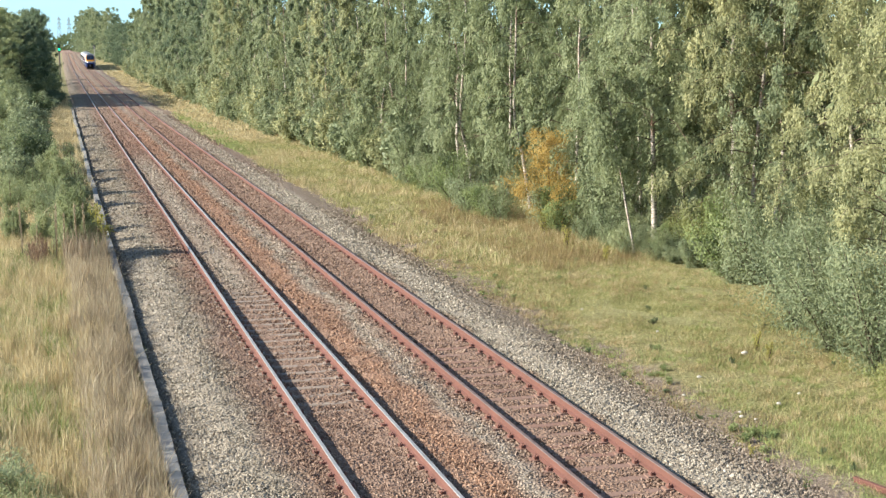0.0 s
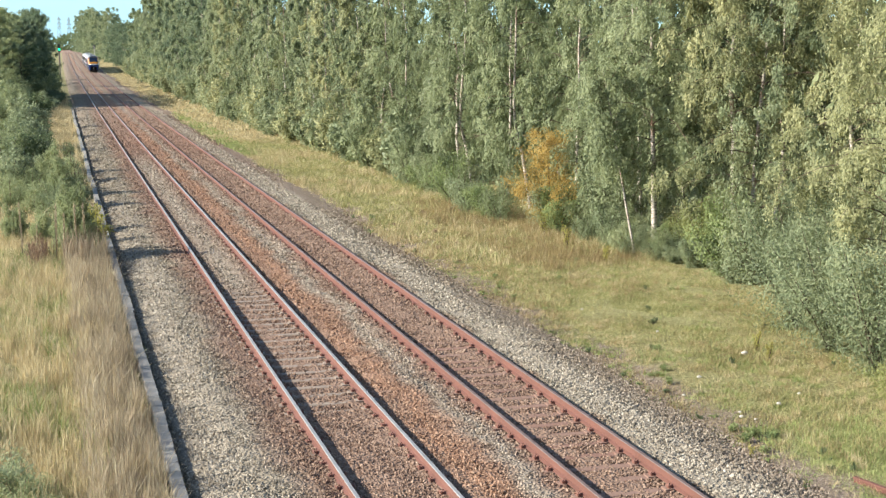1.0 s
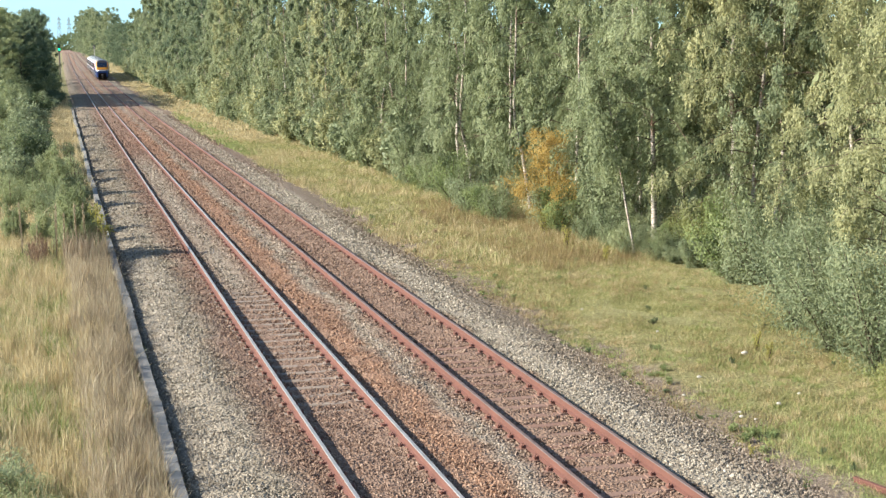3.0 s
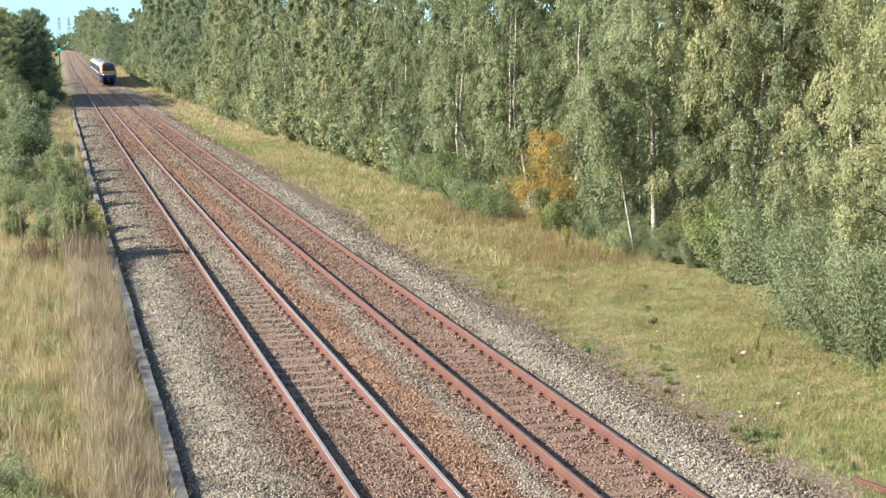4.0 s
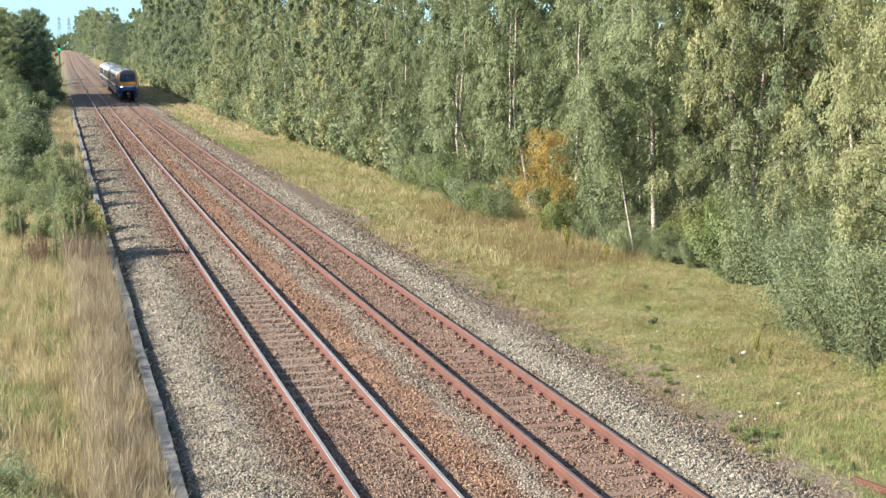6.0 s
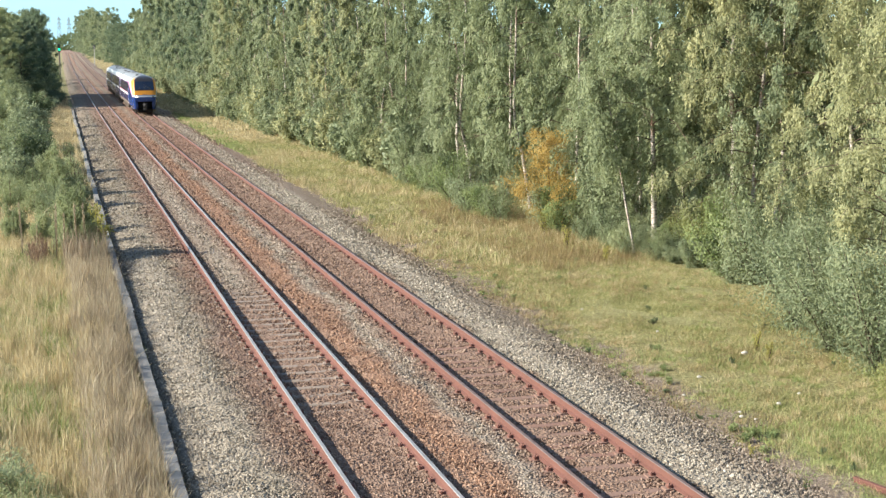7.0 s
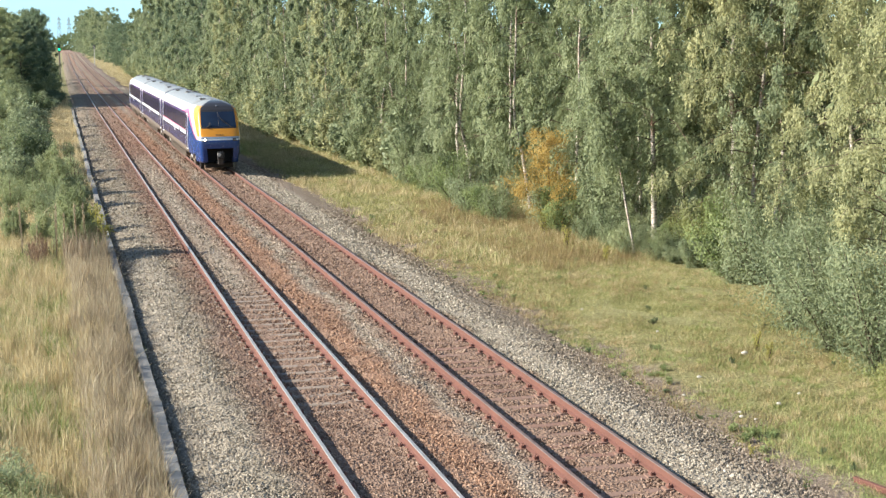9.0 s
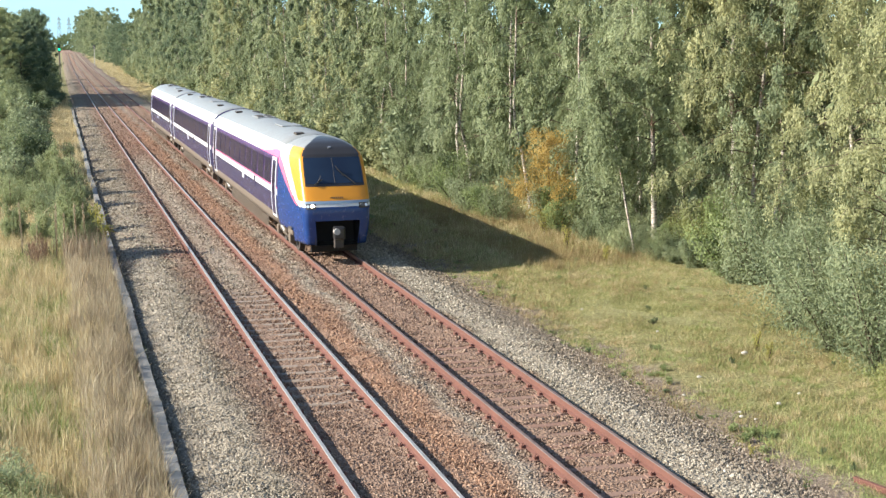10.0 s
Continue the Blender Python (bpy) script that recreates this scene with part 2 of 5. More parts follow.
WHITE = mat_paint("white_paint", (0.66, 0.66, 0.66))
ROOF_GREY = mat_paint("roof_grey", (0.235, 0.26, 0.27), 0.5, 0.5)
NAVY = mat_paint("navy_paint", (0.035, 0.033, 0.085), 0.25, 0.12)
BLUE = mat_paint("blue_paint", (0.010, 0.040, 0.16), 0.25, 0.08)
PURPLE = mat_paint("purple_paint", (0.10, 0.035, 0.17), 0.25, 0.1)
PURPLE_DARK = mat_paint("dark_purple_paint", (0.060, 0.030, 0.10), 0.25, 0.1)
PINK = mat_paint("pink_paint", (0.80, 0.13, 0.25), 0.3, 0.1)
PALE_BLUE = mat_paint("pale_blue_paint", (0.24, 0.32, 0.42), 0.3, 0.15)
YELLOW = mat_paint("yellow_paint", (0.60, 0.24, 0.014), 0.35, 0.12)
BLACK = mat_paint("black_paint", (0.018, 0.018, 0.02), 0.35, 0.1)
GRIME = mat_paint("underframe_grime", (0.15, 0.115, 0.085), 0.85, 0.6, (0.10, 0.075, 0.055))
DARK = mat_paint("dark_iron", (0.025, 0.023, 0.022), 0.7, 0.4)
# near-black that carries the shade inside and below the nose as colour
VOID = mat_paint("recess_shade", (0.005, 0.005, 0.006), 0.8, 0.1)
STEEL = mat_paint("worn_steel", (0.45, 0.43, 0.41), 0.4, 0.3)
k = Mat("dark_glass", 0.15, 0, 0.03)
GLASS = k.color((0.022, 0.018, 0.036)).m
k = Mat("screen_glass", 0.05, 0, 0.5)
SCREEN = k.color(k.ramp(k.noise(0.5, 2), [(0.3, (0.010, 0.017, 0.036)), (0.7, (0.019, 0.036, 0.066))])).m


def mat_glow(name, c, strength):
    k = Mat(name, 0.3)
    k.color(c)
    k.b.inputs["Emission Color"].default_value = tint(c)
    k.b.inputs["Emission Strength"].default_value = strength
    return k.m


LAMP_ON = mat_glow("lit_headlamp", (1.0, 0.88, 0.72), 4.0)
# faint glow in place of daylight reflected by the pale marker lenses
LAMP_SIDE = mat_glow("marker_lamp", (0.50, 0.56, 0.64), 0.10)
k = Mat("unlit_lamp", 0.15)
LAMP_OFF = k.color((0.12, 0.13, 0.15)).m
SKY_GLOW = mat_glow("sky_backdrop", (0.42, 0.68, 0.80), 0.37)
GREEN_ON = mat_glow("green_signal_lens", (0.0, 0.75, 0.34), 1.0)

# ---- mesh helpers ----
rng = np.random.default_rng(7)


def fast_mesh(name, v, f, mats, idx=None, smooth=False):
    """A mesh from an array of points and an array of faces of one size."""
    v, f = np.asarray(v, np.float32), np.asarray(f, np.int32)
    me = bpy.data.meshes.new(name)
    n = f.shape[1]
    me.vertices.add(len(v))
    me.vertices.foreach_set("co", v.ravel())
    me.loops.add(f.size)
    me.loops.foreach_set("vertex_index", f.ravel())
    me.polygons.add(len(f))
    me.polygons.foreach_set("loop_start", np.arange(0, f.size, n, dtype=np.int32))
    me.polygons.foreach_set("loop_total", np.full(len(f), n, np.int32))
    if idx is not None:
        me.polygons.foreach_set("material_index", np.asarray(idx, np.int32))
    me.polygons.foreach_set("use_smooth", np.full(len(f), bool(smooth)))
    for m in mats if isinstance(mats, (list, tuple)) else [mats]:
        me.materials.append(m)
    me.update(calc_edges=True)
    return me


def bm_mesh(name, bm, mats, smooth=False):
    me = bpy.data.meshes.new(name)
    if smooth:
        for f in bm.faces:
            f.smooth = True
    bm.to_mesh(me)
    bm.free()
    for m in mats if isinstance(mats, (list, tuple)) else [mats]:
        me.materials.append(m)
    return me


def part(name, data, parent, label="", m=None):
    ob = new(name, data)
    ob.parent = parent
    if m is not None:
        ob.matrix_basis = m
    return tagged(ob, label) if label else ob


def box(bm, size, at=(0, 0, 0), bevel=0.0, turn=None, seg=2):
    """A bevelled box in bm, by its size and middle."""
    r = bmesh.ops.create_cube(bm, size=1.0)
    vs = r["verts"]
    bmesh.ops.scale(bm, vec=size, verts=vs)
    if bevel:
        es = list({e for v in vs for e in v.link_edges})
        out = bmesh.ops.bevel(bm, geom=es, offset=bevel, segments=seg, affect="EDGES", profile=0.5)
        vs = list({v for f in out["faces"] for v in f.verts} | {v for v in vs if v.is_valid})
    if turn is not None:
        bmesh.ops.rotate(bm, cent=(0, 0, 0), matrix=turn, verts=vs)
    bmesh.ops.translate(bm, vec=at, verts=vs)
    return vs


def rod(bm, a, b, r0, r1=None, sides=8):
    """A capped tapered rod from a to b."""
    a, b = Vector(a), Vector(b)
    m = Matrix.Translation((a + b) / 2) @ (b - a).to_track_quat("Z", "Y").to_matrix().to_4x4()
    return bmesh.ops.create_cone(bm, cap_ends=True, segments=sides, radius1=r0, radius2=r0 if r1 is None else r1, depth=(b - a).length, matrix=m)["verts"]


def boxed(name, size, at, mat, parent, bevel=0.01, label="", turn=None):
    bm = bmesh.new()
    box(bm, size, at, bevel, turn)
    return part(name, bm_mesh(name, bm, mat), parent, label)


def bend(y):
    """The line swings and climbs gently with distance: sideways and upward shift at y."""
    far = 0.0009 * np.clip(y - 700, 0, 1600)
    y = np.clip(y, 0, 700)
    return 0.448e-5 * y * y, 0.926e-5 * y * y + far


def at_line(x, y, z):
    dx, dz = bend(y)
    return float(x + dx), float(y), float(z + dz)


# ---- sky behind the end of the line ----
def sky_backdrop():
    """A plain curved sheet of clear pale blue sky beyond the horizon."""
    a = np.radians(np.linspace(-40, 70, 23))
    v = np.concatenate([np.stack([4300 * np.sin(a), 4300 * np.cos(a), np.full(len(a), z)], 1) for z in (-60.0, 900.0)])
    i = np.arange(len(a) - 1)
    ob = new("backdrop", fast_mesh("backdrop", v, np.stack([i, i + 1, i + 1 + len(a), i + len(a)], 1), SKY_GLOW))
    tagged(ob, "clear pale blue sky above the horizon", "sky", kind="structure")
    ob.visible_shadow = False


sky_backdrop()


# ---- ground ----
def ground_z(x, y):
    """Height of the ground beside the line: flat to the right, a little bank to the left."""
    base = np.where(x < 6, -0.36, -0.52)
    left = np.clip(1.2 - x, 0, 8) * 0.03
    right = np.clip(x - 12.0, 0, 10) * 0.02
    return base + left + right + bend(y)[1]


def build_ground():
    ys = np.concatenate([[-3500, -600, -60, 0], np.arange(10, 130, 1.5), np.arange(130, 420, 6), [450, 520, 600, 700, 1000, 2000, 4500]])
    xs = np.concatenate([[-4000, -800, -120, -30, -12], np.arange(-8, 26, 0.8), [30, 45, 120, 800, 4000]])
    X, Y = np.meshgrid(xs, ys)
    Z = ground_z(X, Y)
    near = (Y > 5) & (Y < 400)
    Z = Z + near * (0.04 * np.sin(X * 1.7 + Y * 0.6) * np.sin(Y * 0.9 - X * 0.4) + rng.normal(0, 0.015, X.shape))
    v = np.stack([X, Y, Z], -1).reshape(-1, 3)
    n, w = len(ys), len(xs)
    i = (np.arange(n - 1)[:, None] * w + np.arange(w - 1)).ravel()
    ob = new("ground", fast_mesh("ground", v, np.stack([i, i + 1, i + w + 1, i + w], 1), GROUND, smooth=True))
    tagged(ob, "rough grassy railway verge with dry thatch and soil", "ground", kind="structure")


build_ground()

R1, GAUGE, SIX = 4.1313, 1.505, 1.992
RAILS = [R1, R1 + GAUGE, R1 + GAUGE + SIX, R1 + 2 * GAUGE + SIX]
TRACK_MID = [R1 + GAUGE / 2, R1 + 1.5 * GAUGE + SIX]
PROFILE = [(1.70, -0.45), (1.78, -0.30), (2.15, -0.20), (2.7, -0.125), (3.2, -0.13), (3.7, -0.165), (4.1, -0.205), (5.65, -0.205), (6.1, -0.165),
           (6.6, -0.14), (7.1, -0.165), (7.6, -0.203), (9.15, -0.203), (9.5, -0.175), (10.0, -0.185), (10.5, -0.215), (11.0, -0.34), (11.6, -0.47), (12.3, -0.60)]


def bed_z(x):
    return np.interp(x, [p[0] for p in PROFILE], [p[1] for p in PROFILE])


def crib(x, y):
    """Ballast lies level with the sleepers but for the stretches where they stand open."""
    left = (x > 3.7) & (x < 6.05) & ~((y > 26.5) & (y < 41))
    right = (x > 7.15) & (x < 9.55) & ~((y > 16) & (y < 33))
    deep = 0.02 * np.clip((y - 44) / 24, 0, 1) * np.clip((x - 3.3) / 0.3, 0, 1) * np.clip((10.0 - x) / 0.3, 0, 1)
    return 0.035 * (left | right) + deep


def build_ballast():
    ys = np.concatenate([np.arange(-30, 16, 6), np.arange(16, 120, 0.25), np.arange(120, 330, 2), np.arange(330, 1000, 15), np.arange(1000, 2001, 100)])
    xs = np.arange(1.70, 12.31, 0.16)
    X, Y = np.meshgrid(xs, ys)
    dx, dz = bend(Y)
    edge = np.clip((X - 9.6) / 1.6, 0, 1)
    wob = edge * 0.30 * (np.sin(Y * 0.21) + np.sin(Y * 0.083 + 1))
    Z = bed_z(X) + crib(X, Y) + dz + (0.018 * np.sin(X * 5 + Y * 2.3) * np.sin(Y * 1.9) + rng.normal(0, 0.010, X.shape)) * np.clip((118 - Y) / 60, 0, 1)
    v = np.stack([X + dx + wob, Y, Z], -1).reshape(-1, 3)
    n, w = len(ys), len(xs)
    i = (np.arange(n - 1)[:, None] * w + np.arange(w - 1)).ravel()
    ob = new("ballast_bed", fast_mesh("ballast_bed", v, np.stack([i, i + 1, i + w + 1, i + w], 1), BALLAST, smooth=True))
    tagged(ob, "pale crushed stone ballast bed stained with rust under the rails", "ballast", kind="structure")


build_ballast()


def scatter_stones():
    """Loose stones over the nearest stretch of the bed, each a small rough lump."""
    spots = []
    for y0 in np.arange(16, 166, 2.0):
        per = min(500.0, 500.0 * (22.0 / (y0 + 1)) ** 1.95) * max(0.0, min(1.0, (165 - y0) / 60))
        n = int(2.0 * 10.7 * per)
        spots.append(np.stack([rng.uniform(1.74, 12.5, n), rng.uniform(y0, y0 + 2.0, n), np.full(n, 0.0245 * max(1.0, y0 / 26) ** 0.6)], 1))
    s = np.concatenate(spots)
    x = s[:, 0]
    keep = np.ones(len(s), bool)
    for r in RAILS:
        keep &= np.abs(x - r) > 0.075
    # the sleepers' middles lie open in places
    for mid in TRACK_MID:
        ph = np.abs(((s[:, 1] + 0.35) % 0.7) - 0.35)
        on = (np.abs(x - mid) < 0.70) & (ph < 0.12)
        lo, hi = (27.0, 40.0) if mid < 6 else (15.0, 32.5)
        open_mid = (s[:, 1] > lo) & (s[:, 1] < hi) & (np.sin(s[:, 1] * 1.3) > -0.75)
        keep &= ~(on & open_mid & (rng.random(len(s)) < 0.93))
    s = s[keep & (rng.random(len(x)) < np.clip(1.0 - (x - 10.8) / 1.9, 0.03, 1.0))]
    n = len(s)
    dx, dz = bend(s[:, 1])
    size = s[:, 2] * rng.uniform(0.6, 1.35, n)
    c = np.stack([s[:, 0] + dx, s[:, 1], np.maximum(bed_z(s[:, 0]) + crib(s[:, 0], s[:, 1]) + dz, ground_z(s[:, 0], s[:, 1]) - 0.01) + size * rng.uniform(0.0, 0.55, n)], 1)
    base = np.array([(1, 0, 0), (-1, 0, 0), (0, 1, 0), (0, -1, 0), (0, 0, 0.75), (0, 0, -0.75)], float)
    v = base[None] * rng.uniform(0.78, 1.18, (n, 6, 1)) + rng.normal(0, 0.16, (n, 6, 3))
    q = rng.normal(size=(n, 4))
    q /= np.linalg.norm(q, axis=1, keepdims=True)
    w, a, b, d = q.T
    rot = np.stack([1 - 2 * (b * b + d * d), 2 * (a * b - w * d), 2 * (a * d + w * b), 2 * (a * b + w * d), 1 - 2 * (a * a + d * d), 2 * (b * d - w * a),
                    2 * (a * d - w * b), 2 * (b * d + w * a), 1 - 2 * (a * a + b * b)], 1).reshape(n, 3, 3)
    v = np.einsum("nij,nkj->nki", rot, v) * size[:, None, None] + c[:, None]
    tri = np.array([(0, 2, 4), (2, 1, 4), (1, 3, 4), (3, 0, 4), (2, 0, 5), (1, 2, 5), (3, 1, 5), (0, 3, 5)])
    f = (tri[None] + 6 * np.arange(n)[:, None, None]).reshape(-1, 3)
    ob = new("ballast_stones", fast_mesh("ballast_stones", v.reshape(-1, 3), f, STONE))
    tagged(ob, "loose angular crushed stones of pale and rusty ballast", "ballast", kind="stuff")


scatter_stones()


# ---- track ----
def rail_mesh(x, top, side):
    """One flat-bottom rail: head, web and foot, with a polished running strip."""
    prof = [(-0.070, -0.168), (0.070, -0.168), (0.070, -0.155), (0.012, -0.132), (0.010, -0.045), (0.036, -0.034), (0.036, -0.010), (0.028, 0.0),
            (-0.028, 0.0), (-0.036, -0.010), (-0.036, -0.034), (-0.010, -0.045), (-0.012, -0.132), (-0.070, -0.155)]
    ys = np.concatenate([np.arange(-20, 16, 9), np.arange(16, 60, 4), np.arange(60, 400, 10), np.arange(400, 1000, 25), np.arange(1000, 2001, 100)])
    dx, dz = bend(ys)
    p = np.array(prof)
    v = np.stack([x + dx[:, None] + p[None, :, 0], np.repeat(ys[:, None], len(p), 1), dz[:, None] + p[None, :, 1]], -1)
    n, w = len(ys), len(p)
    f, idx = [], []
    for i in range(n - 1):
        for j in range(w):
            j2 = (j + 1) % w
            f.append((i * w + j, i * w + j2, (i + 1) * w + j2, (i + 1) * w + j))
            idx.append(1 if j in (6, 7, 8) else 0)
    return fast_mesh("rail", v.reshape(-1, 3), f, [side, top], idx)


def sleeper_mesh(mat):
    bm = bmesh.new()
    box(bm, (2.5, 0.24, 0.20), (0, 0, -0.1), 0.022, seg=1)
    for s in (-1, 1):
        box(bm, (0.42, 0.2, 0.03), (s * GAUGE / 2, 0, 0.008), 0.0)
    return bm_mesh("sleeper", bm, mat)


def clip_mesh():
    """A spring clip on its cast shoulder."""
    bm = bmesh.new()
    box(bm, (0.075, 0.11, 0.05), (0, 0, 0.02), 0.012, seg=1)
    rod(bm, (-0.03, -0.06, 0.045), (0.03, 0.06, 0.05), 0.017, sides=4)
    rod(bm, (-0.04, 0.05, 0.04), (0.02, -0.05, 0.055), 0.014, sides=4)
    return bm_mesh("rail_clip", bm, CLIP_RUST)


def build_track(n, label, tops, mat):
    track = tagged(new("railway_track"), label, "railway track")
    for x, top in zip(RAILS[2 * n:2 * n + 2], tops):
        part("rail", rail_mesh(x, top, RAIL_BROWN if n else RAIL_RUST), track, "rust-red rail with a bright worn head" if top is RAIL_TOP else "rust-red rail with a dull worn head")
    sm, cm = sleeper_mesh(mat), clip_mesh()
    for i in range(290):
        y = 14.0 + 0.7 * i
        x, y, z = at_line(TRACK_MID[n], y, -0.192)
        s = part("sleeper", sm, track, "", pose(x, y, z, 0, 0, rng.normal(0, 0.5)))
        if i < 110:
            for k in (-1, 1):
                for d in (-0.115, 0.115):
                    part("rail_clip", cm, s, "", pose(k * GAUGE / 2 + d, 0, 0.02))
    return track


build_track(0, "straight railway track on grey concrete sleepers in ballast", (RAIL_TOP, RAIL_TOP), SLEEPER_GREY)
build_track(1, "straight railway track on rust-stained sleepers in ballast", (RAIL_DULL, RAIL_DULL), SLEEPER_RUST)


def build_trough():
    """The lidded concrete cable trough along the cess."""
    trough = tagged(new("cable_trough"), "grey concrete cable trough with separate lids beside the ballast", "cable trough")
    bm = bmesh.new()
    box(bm, (0.20, 0.5, 0.30), (0, 0, -0.15), 0.012, seg=1)
    body = bm_mesh("trough_section", bm, CONCRETE)
    bm = bmesh.new()
    box(bm, (0.215, 0.490, 0.06), (0, 0, 0.03), 0.008, seg=1)
    lid = bm_mesh("lid", bm, CONCRETE)
    for i in range(300):
        y = 16.0 + 0.5 * i
        jog = 0.022 * math.sin(y * 0.21) + 0.012 * math.sin(y * 0.53) if y > 38 else 0.012 * math.sin(y * 0.5)
        x, y, z = at_line(1.605 + jog, y, -0.17)
        a = rng.normal(0, 0.5)
        part("trough_section", body, trough, "", pose(x, y, z, 0, 0, a))
        part("lid", lid, trough, "", pose(x + rng.normal(0, 0.004), y, z + 0.004, rng.normal(0, 0.25), rng.normal(0, 0.5), a + rng.normal(0, 0.3)))


build_trough()


# ---- plants ----
def unit(v):
    return v / np.maximum(np.linalg.norm(v, axis=-1, keepdims=True), 1e-9)


def leaves(c, way, length, width, r, face=None, tri=False):
    """Small pointed leaves: four corners each, from points, directions and sizes; face: which way their blades tend to turn."""
    n = len(c)
    side = unit(np.cross(way, r.normal(size=(n, 3)) if face is None else unit(face) * 1.1 + r.normal(0, 0.55, (n, 3))))
    length = (length * r.uniform(0.7, 1.35, n))[:, None]
    width = (width * r.uniform(0.7, 1.3, n))[:, None]
    if tri:
        v = np.stack([c, c + way * length + side * width * 0.3, c + way * length * 0.55 - side * width * 0.7], 1)
        return v.reshape(-1, 3), np.arange(3 * n).reshape(n, 3)
    fold = unit(np.cross(way, side)) * width * 0.15
    v = np.stack([c, c + way * length * 0.45 + side * width / 2 + fold, c + way * length, c + way * length * 0.45 - side * width / 2 + fold], 1)
    return v.reshape(-1, 3), np.arange(4 * n).reshape(n, 4)


def tube(points, radii, sides=6):
    """Points and faces of a round tapered limb."""
    p = np.asarray(points, float)
    t = unit(np.gradient(p, axis=0))
    a = unit(np.cross(t, [0.31, 0.87, 0.38]))
    b = np.cross(t, a)
    ang = np.linspace(0, 2 * math.pi, sides, endpoint=False)
    v = p[:, None] + np.asarray(radii)[:, None, None] * (np.cos(ang)[None, :, None] * a[:, None] + np.sin(ang)[None, :, None] * b[:, None])
    f = []
    for i in range(len(p) - 1):
        for j in range(sides):
            k = (j + 1) % sides
            f.append((i * sides + j, i * sides + k, (i + 1) * sides + k, (i + 1) * sides + j))
    return v.reshape(-1, 3), np.array(f)


def joined(pieces):
    vs, fs, o = [], [], 0
    for v, f in pieces:
        vs.append(v), fs.append(f + o)
        o += len(v)
    return np.concatenate(vs), np.concatenate(fs)


def tree_meshes(seed, high, spread, n_leaf, leaf, bark, foliage, low=0.10, droop=0.8, r0=0.08, limbs=34, clump=0.0, gap=None, bow=None, inner=0.25):
    """Trunk with limbs, and a crown of leaves that hang in strands from the limbs; clump: how far they gather in sprays;
    gap: a direction, then (lowest, highest, width) of each opening in the crown; bow: the sideways run of the trunk."""
    r = np.random.default_rng(seed)
    hs = np.linspace(0, 1, 12)
    spine = np.stack([np.cumsum(r.normal(0, 0.10, 12)) * high / 12, np.cumsum(r.normal(0, 0.10, 12)) * high / 12, hs * high], 1)
    spine[0, :2] = 0
    if bow is not None:
        spine[:, :2] = spine[:, :2] * 0.15 + np.outer(hs ** bow[2], bow[:2])
    pieces = [tube(spine, r0 * (1 - hs * 0.93), 7)]
    ends, ways = [], []
    for i in range(limbs):
        h = low + (0.97 - low) * (i + r.random()) / limbs
        p0 = np.array([np.interp(h, hs, spine[:, k]) for k in range(3)])
        az = i * 2.39996 + r.normal(0, 0.35)
        shape = (1 - h) ** 0.62 * min(1.0, 0.45 + (h - low) * 3.2)
        ln = spread * (0.25 + 1.0 * shape) * r.uniform(0.6, 1.25)
        out = np.array([math.cos(az), math.sin(az), 0])
        up = r.uniform(0.25, 0.8) if h < 0.8 else 1.3
        t = np.linspace(0, 1, 6)
        line = p0 + out * ln * t[:, None] + np.array([0, 0, 1.0]) * (up * ln * t - droop * 0.75 * ln * t ** 2)[:, None] + r.normal(0, 0.05, (6, 3)) * t[:, None]
        pieces.append(tube(line, 0.30 * r0 * (1 - h * 0.6) * (1 - 0.85 * t), 3))
        for j in range(6):
            u = r.uniform(inner, 1.0)
            q = np.array([np.interp(u, t, line[:, k]) for k in range(3)])
            side = unit(out * r.uniform(0.1, 0.8) + r.normal(0, 0.55, 3) * [1, 1, 0.5])
            m = r.uniform(0.25, 0.55) * ln * (1.1 - 0.5 * u)
            ends.append(np.stack([q, q + side * m + [0, 0, 0.1 * m]]))
            ways.append(1.0)
        ends.append(np.stack([line[3], line[5]]))
    bv, bf = joined(pieces[1:])
    ends = np.array(ends)
    heavy = 0.12 + r.random(len(ends)) ** 1.6
    per = 14
    n = n_leaf // per
    k = r.choice(len(ends), n, p=heavy / heavy.sum())
    u = r.random(n)[:, None]
    top = ends[k, 0] * (1 - u) + ends[k, 1] * u + r.normal(0, 0.10, (n, 3))
    drop = r.uniform(0.2, 1.0, n)[:, None, None] * droop * np.linspace(0, 1, per)[None, :, None]
    sway = r.normal(0, 0.16, (n, 1, 3)) * np.linspace(0, 1, per)[None, :, None]
    c = top[:, None] - drop * np.array([0, 0, 1.0]) + sway + r.normal(0, 0.07, (n, per, 3))
    c = c.reshape(-1, 3)
    if clump:
        mid = c[r.choice(len(c), max(40, n_leaf // 170), replace=False)]
        near = np.concatenate([np.argmin(((q[:, None] - mid[None]) ** 2).sum(2), 1) for q in np.array_split(c, max(1, len(c) // 2000))])
        c = c + (mid[near] - c) * np.array([clump, clump, clump * 0.5])
    if gap is not None:
        off = c[:, :2] - np.stack([np.interp(c[:, 2], spine[:, 2], spine[:, 0]), np.interp(c[:, 2], spine[:, 2], spine[:, 1])], 1)
        out, across = off @ [math.cos(gap[0]), math.sin(gap[0])], off @ [-math.sin(gap[0]), math.cos(gap[0])]
        for z0, z1, w in gap[1:]:
            ends = np.clip(np.minimum(c[:, 2] - z0, z1 - c[:, 2]) * 3, 0, 1)
            shut = (out > -0.15) & (np.abs(across + 0.1 * np.sin(c[:, 2] * 2.7)) < w * ends)
            keep = ~(shut & (r.random(len(c)) < 0.92))
            c, off, out, across = c[keep], off[keep], out[keep], across[keep]
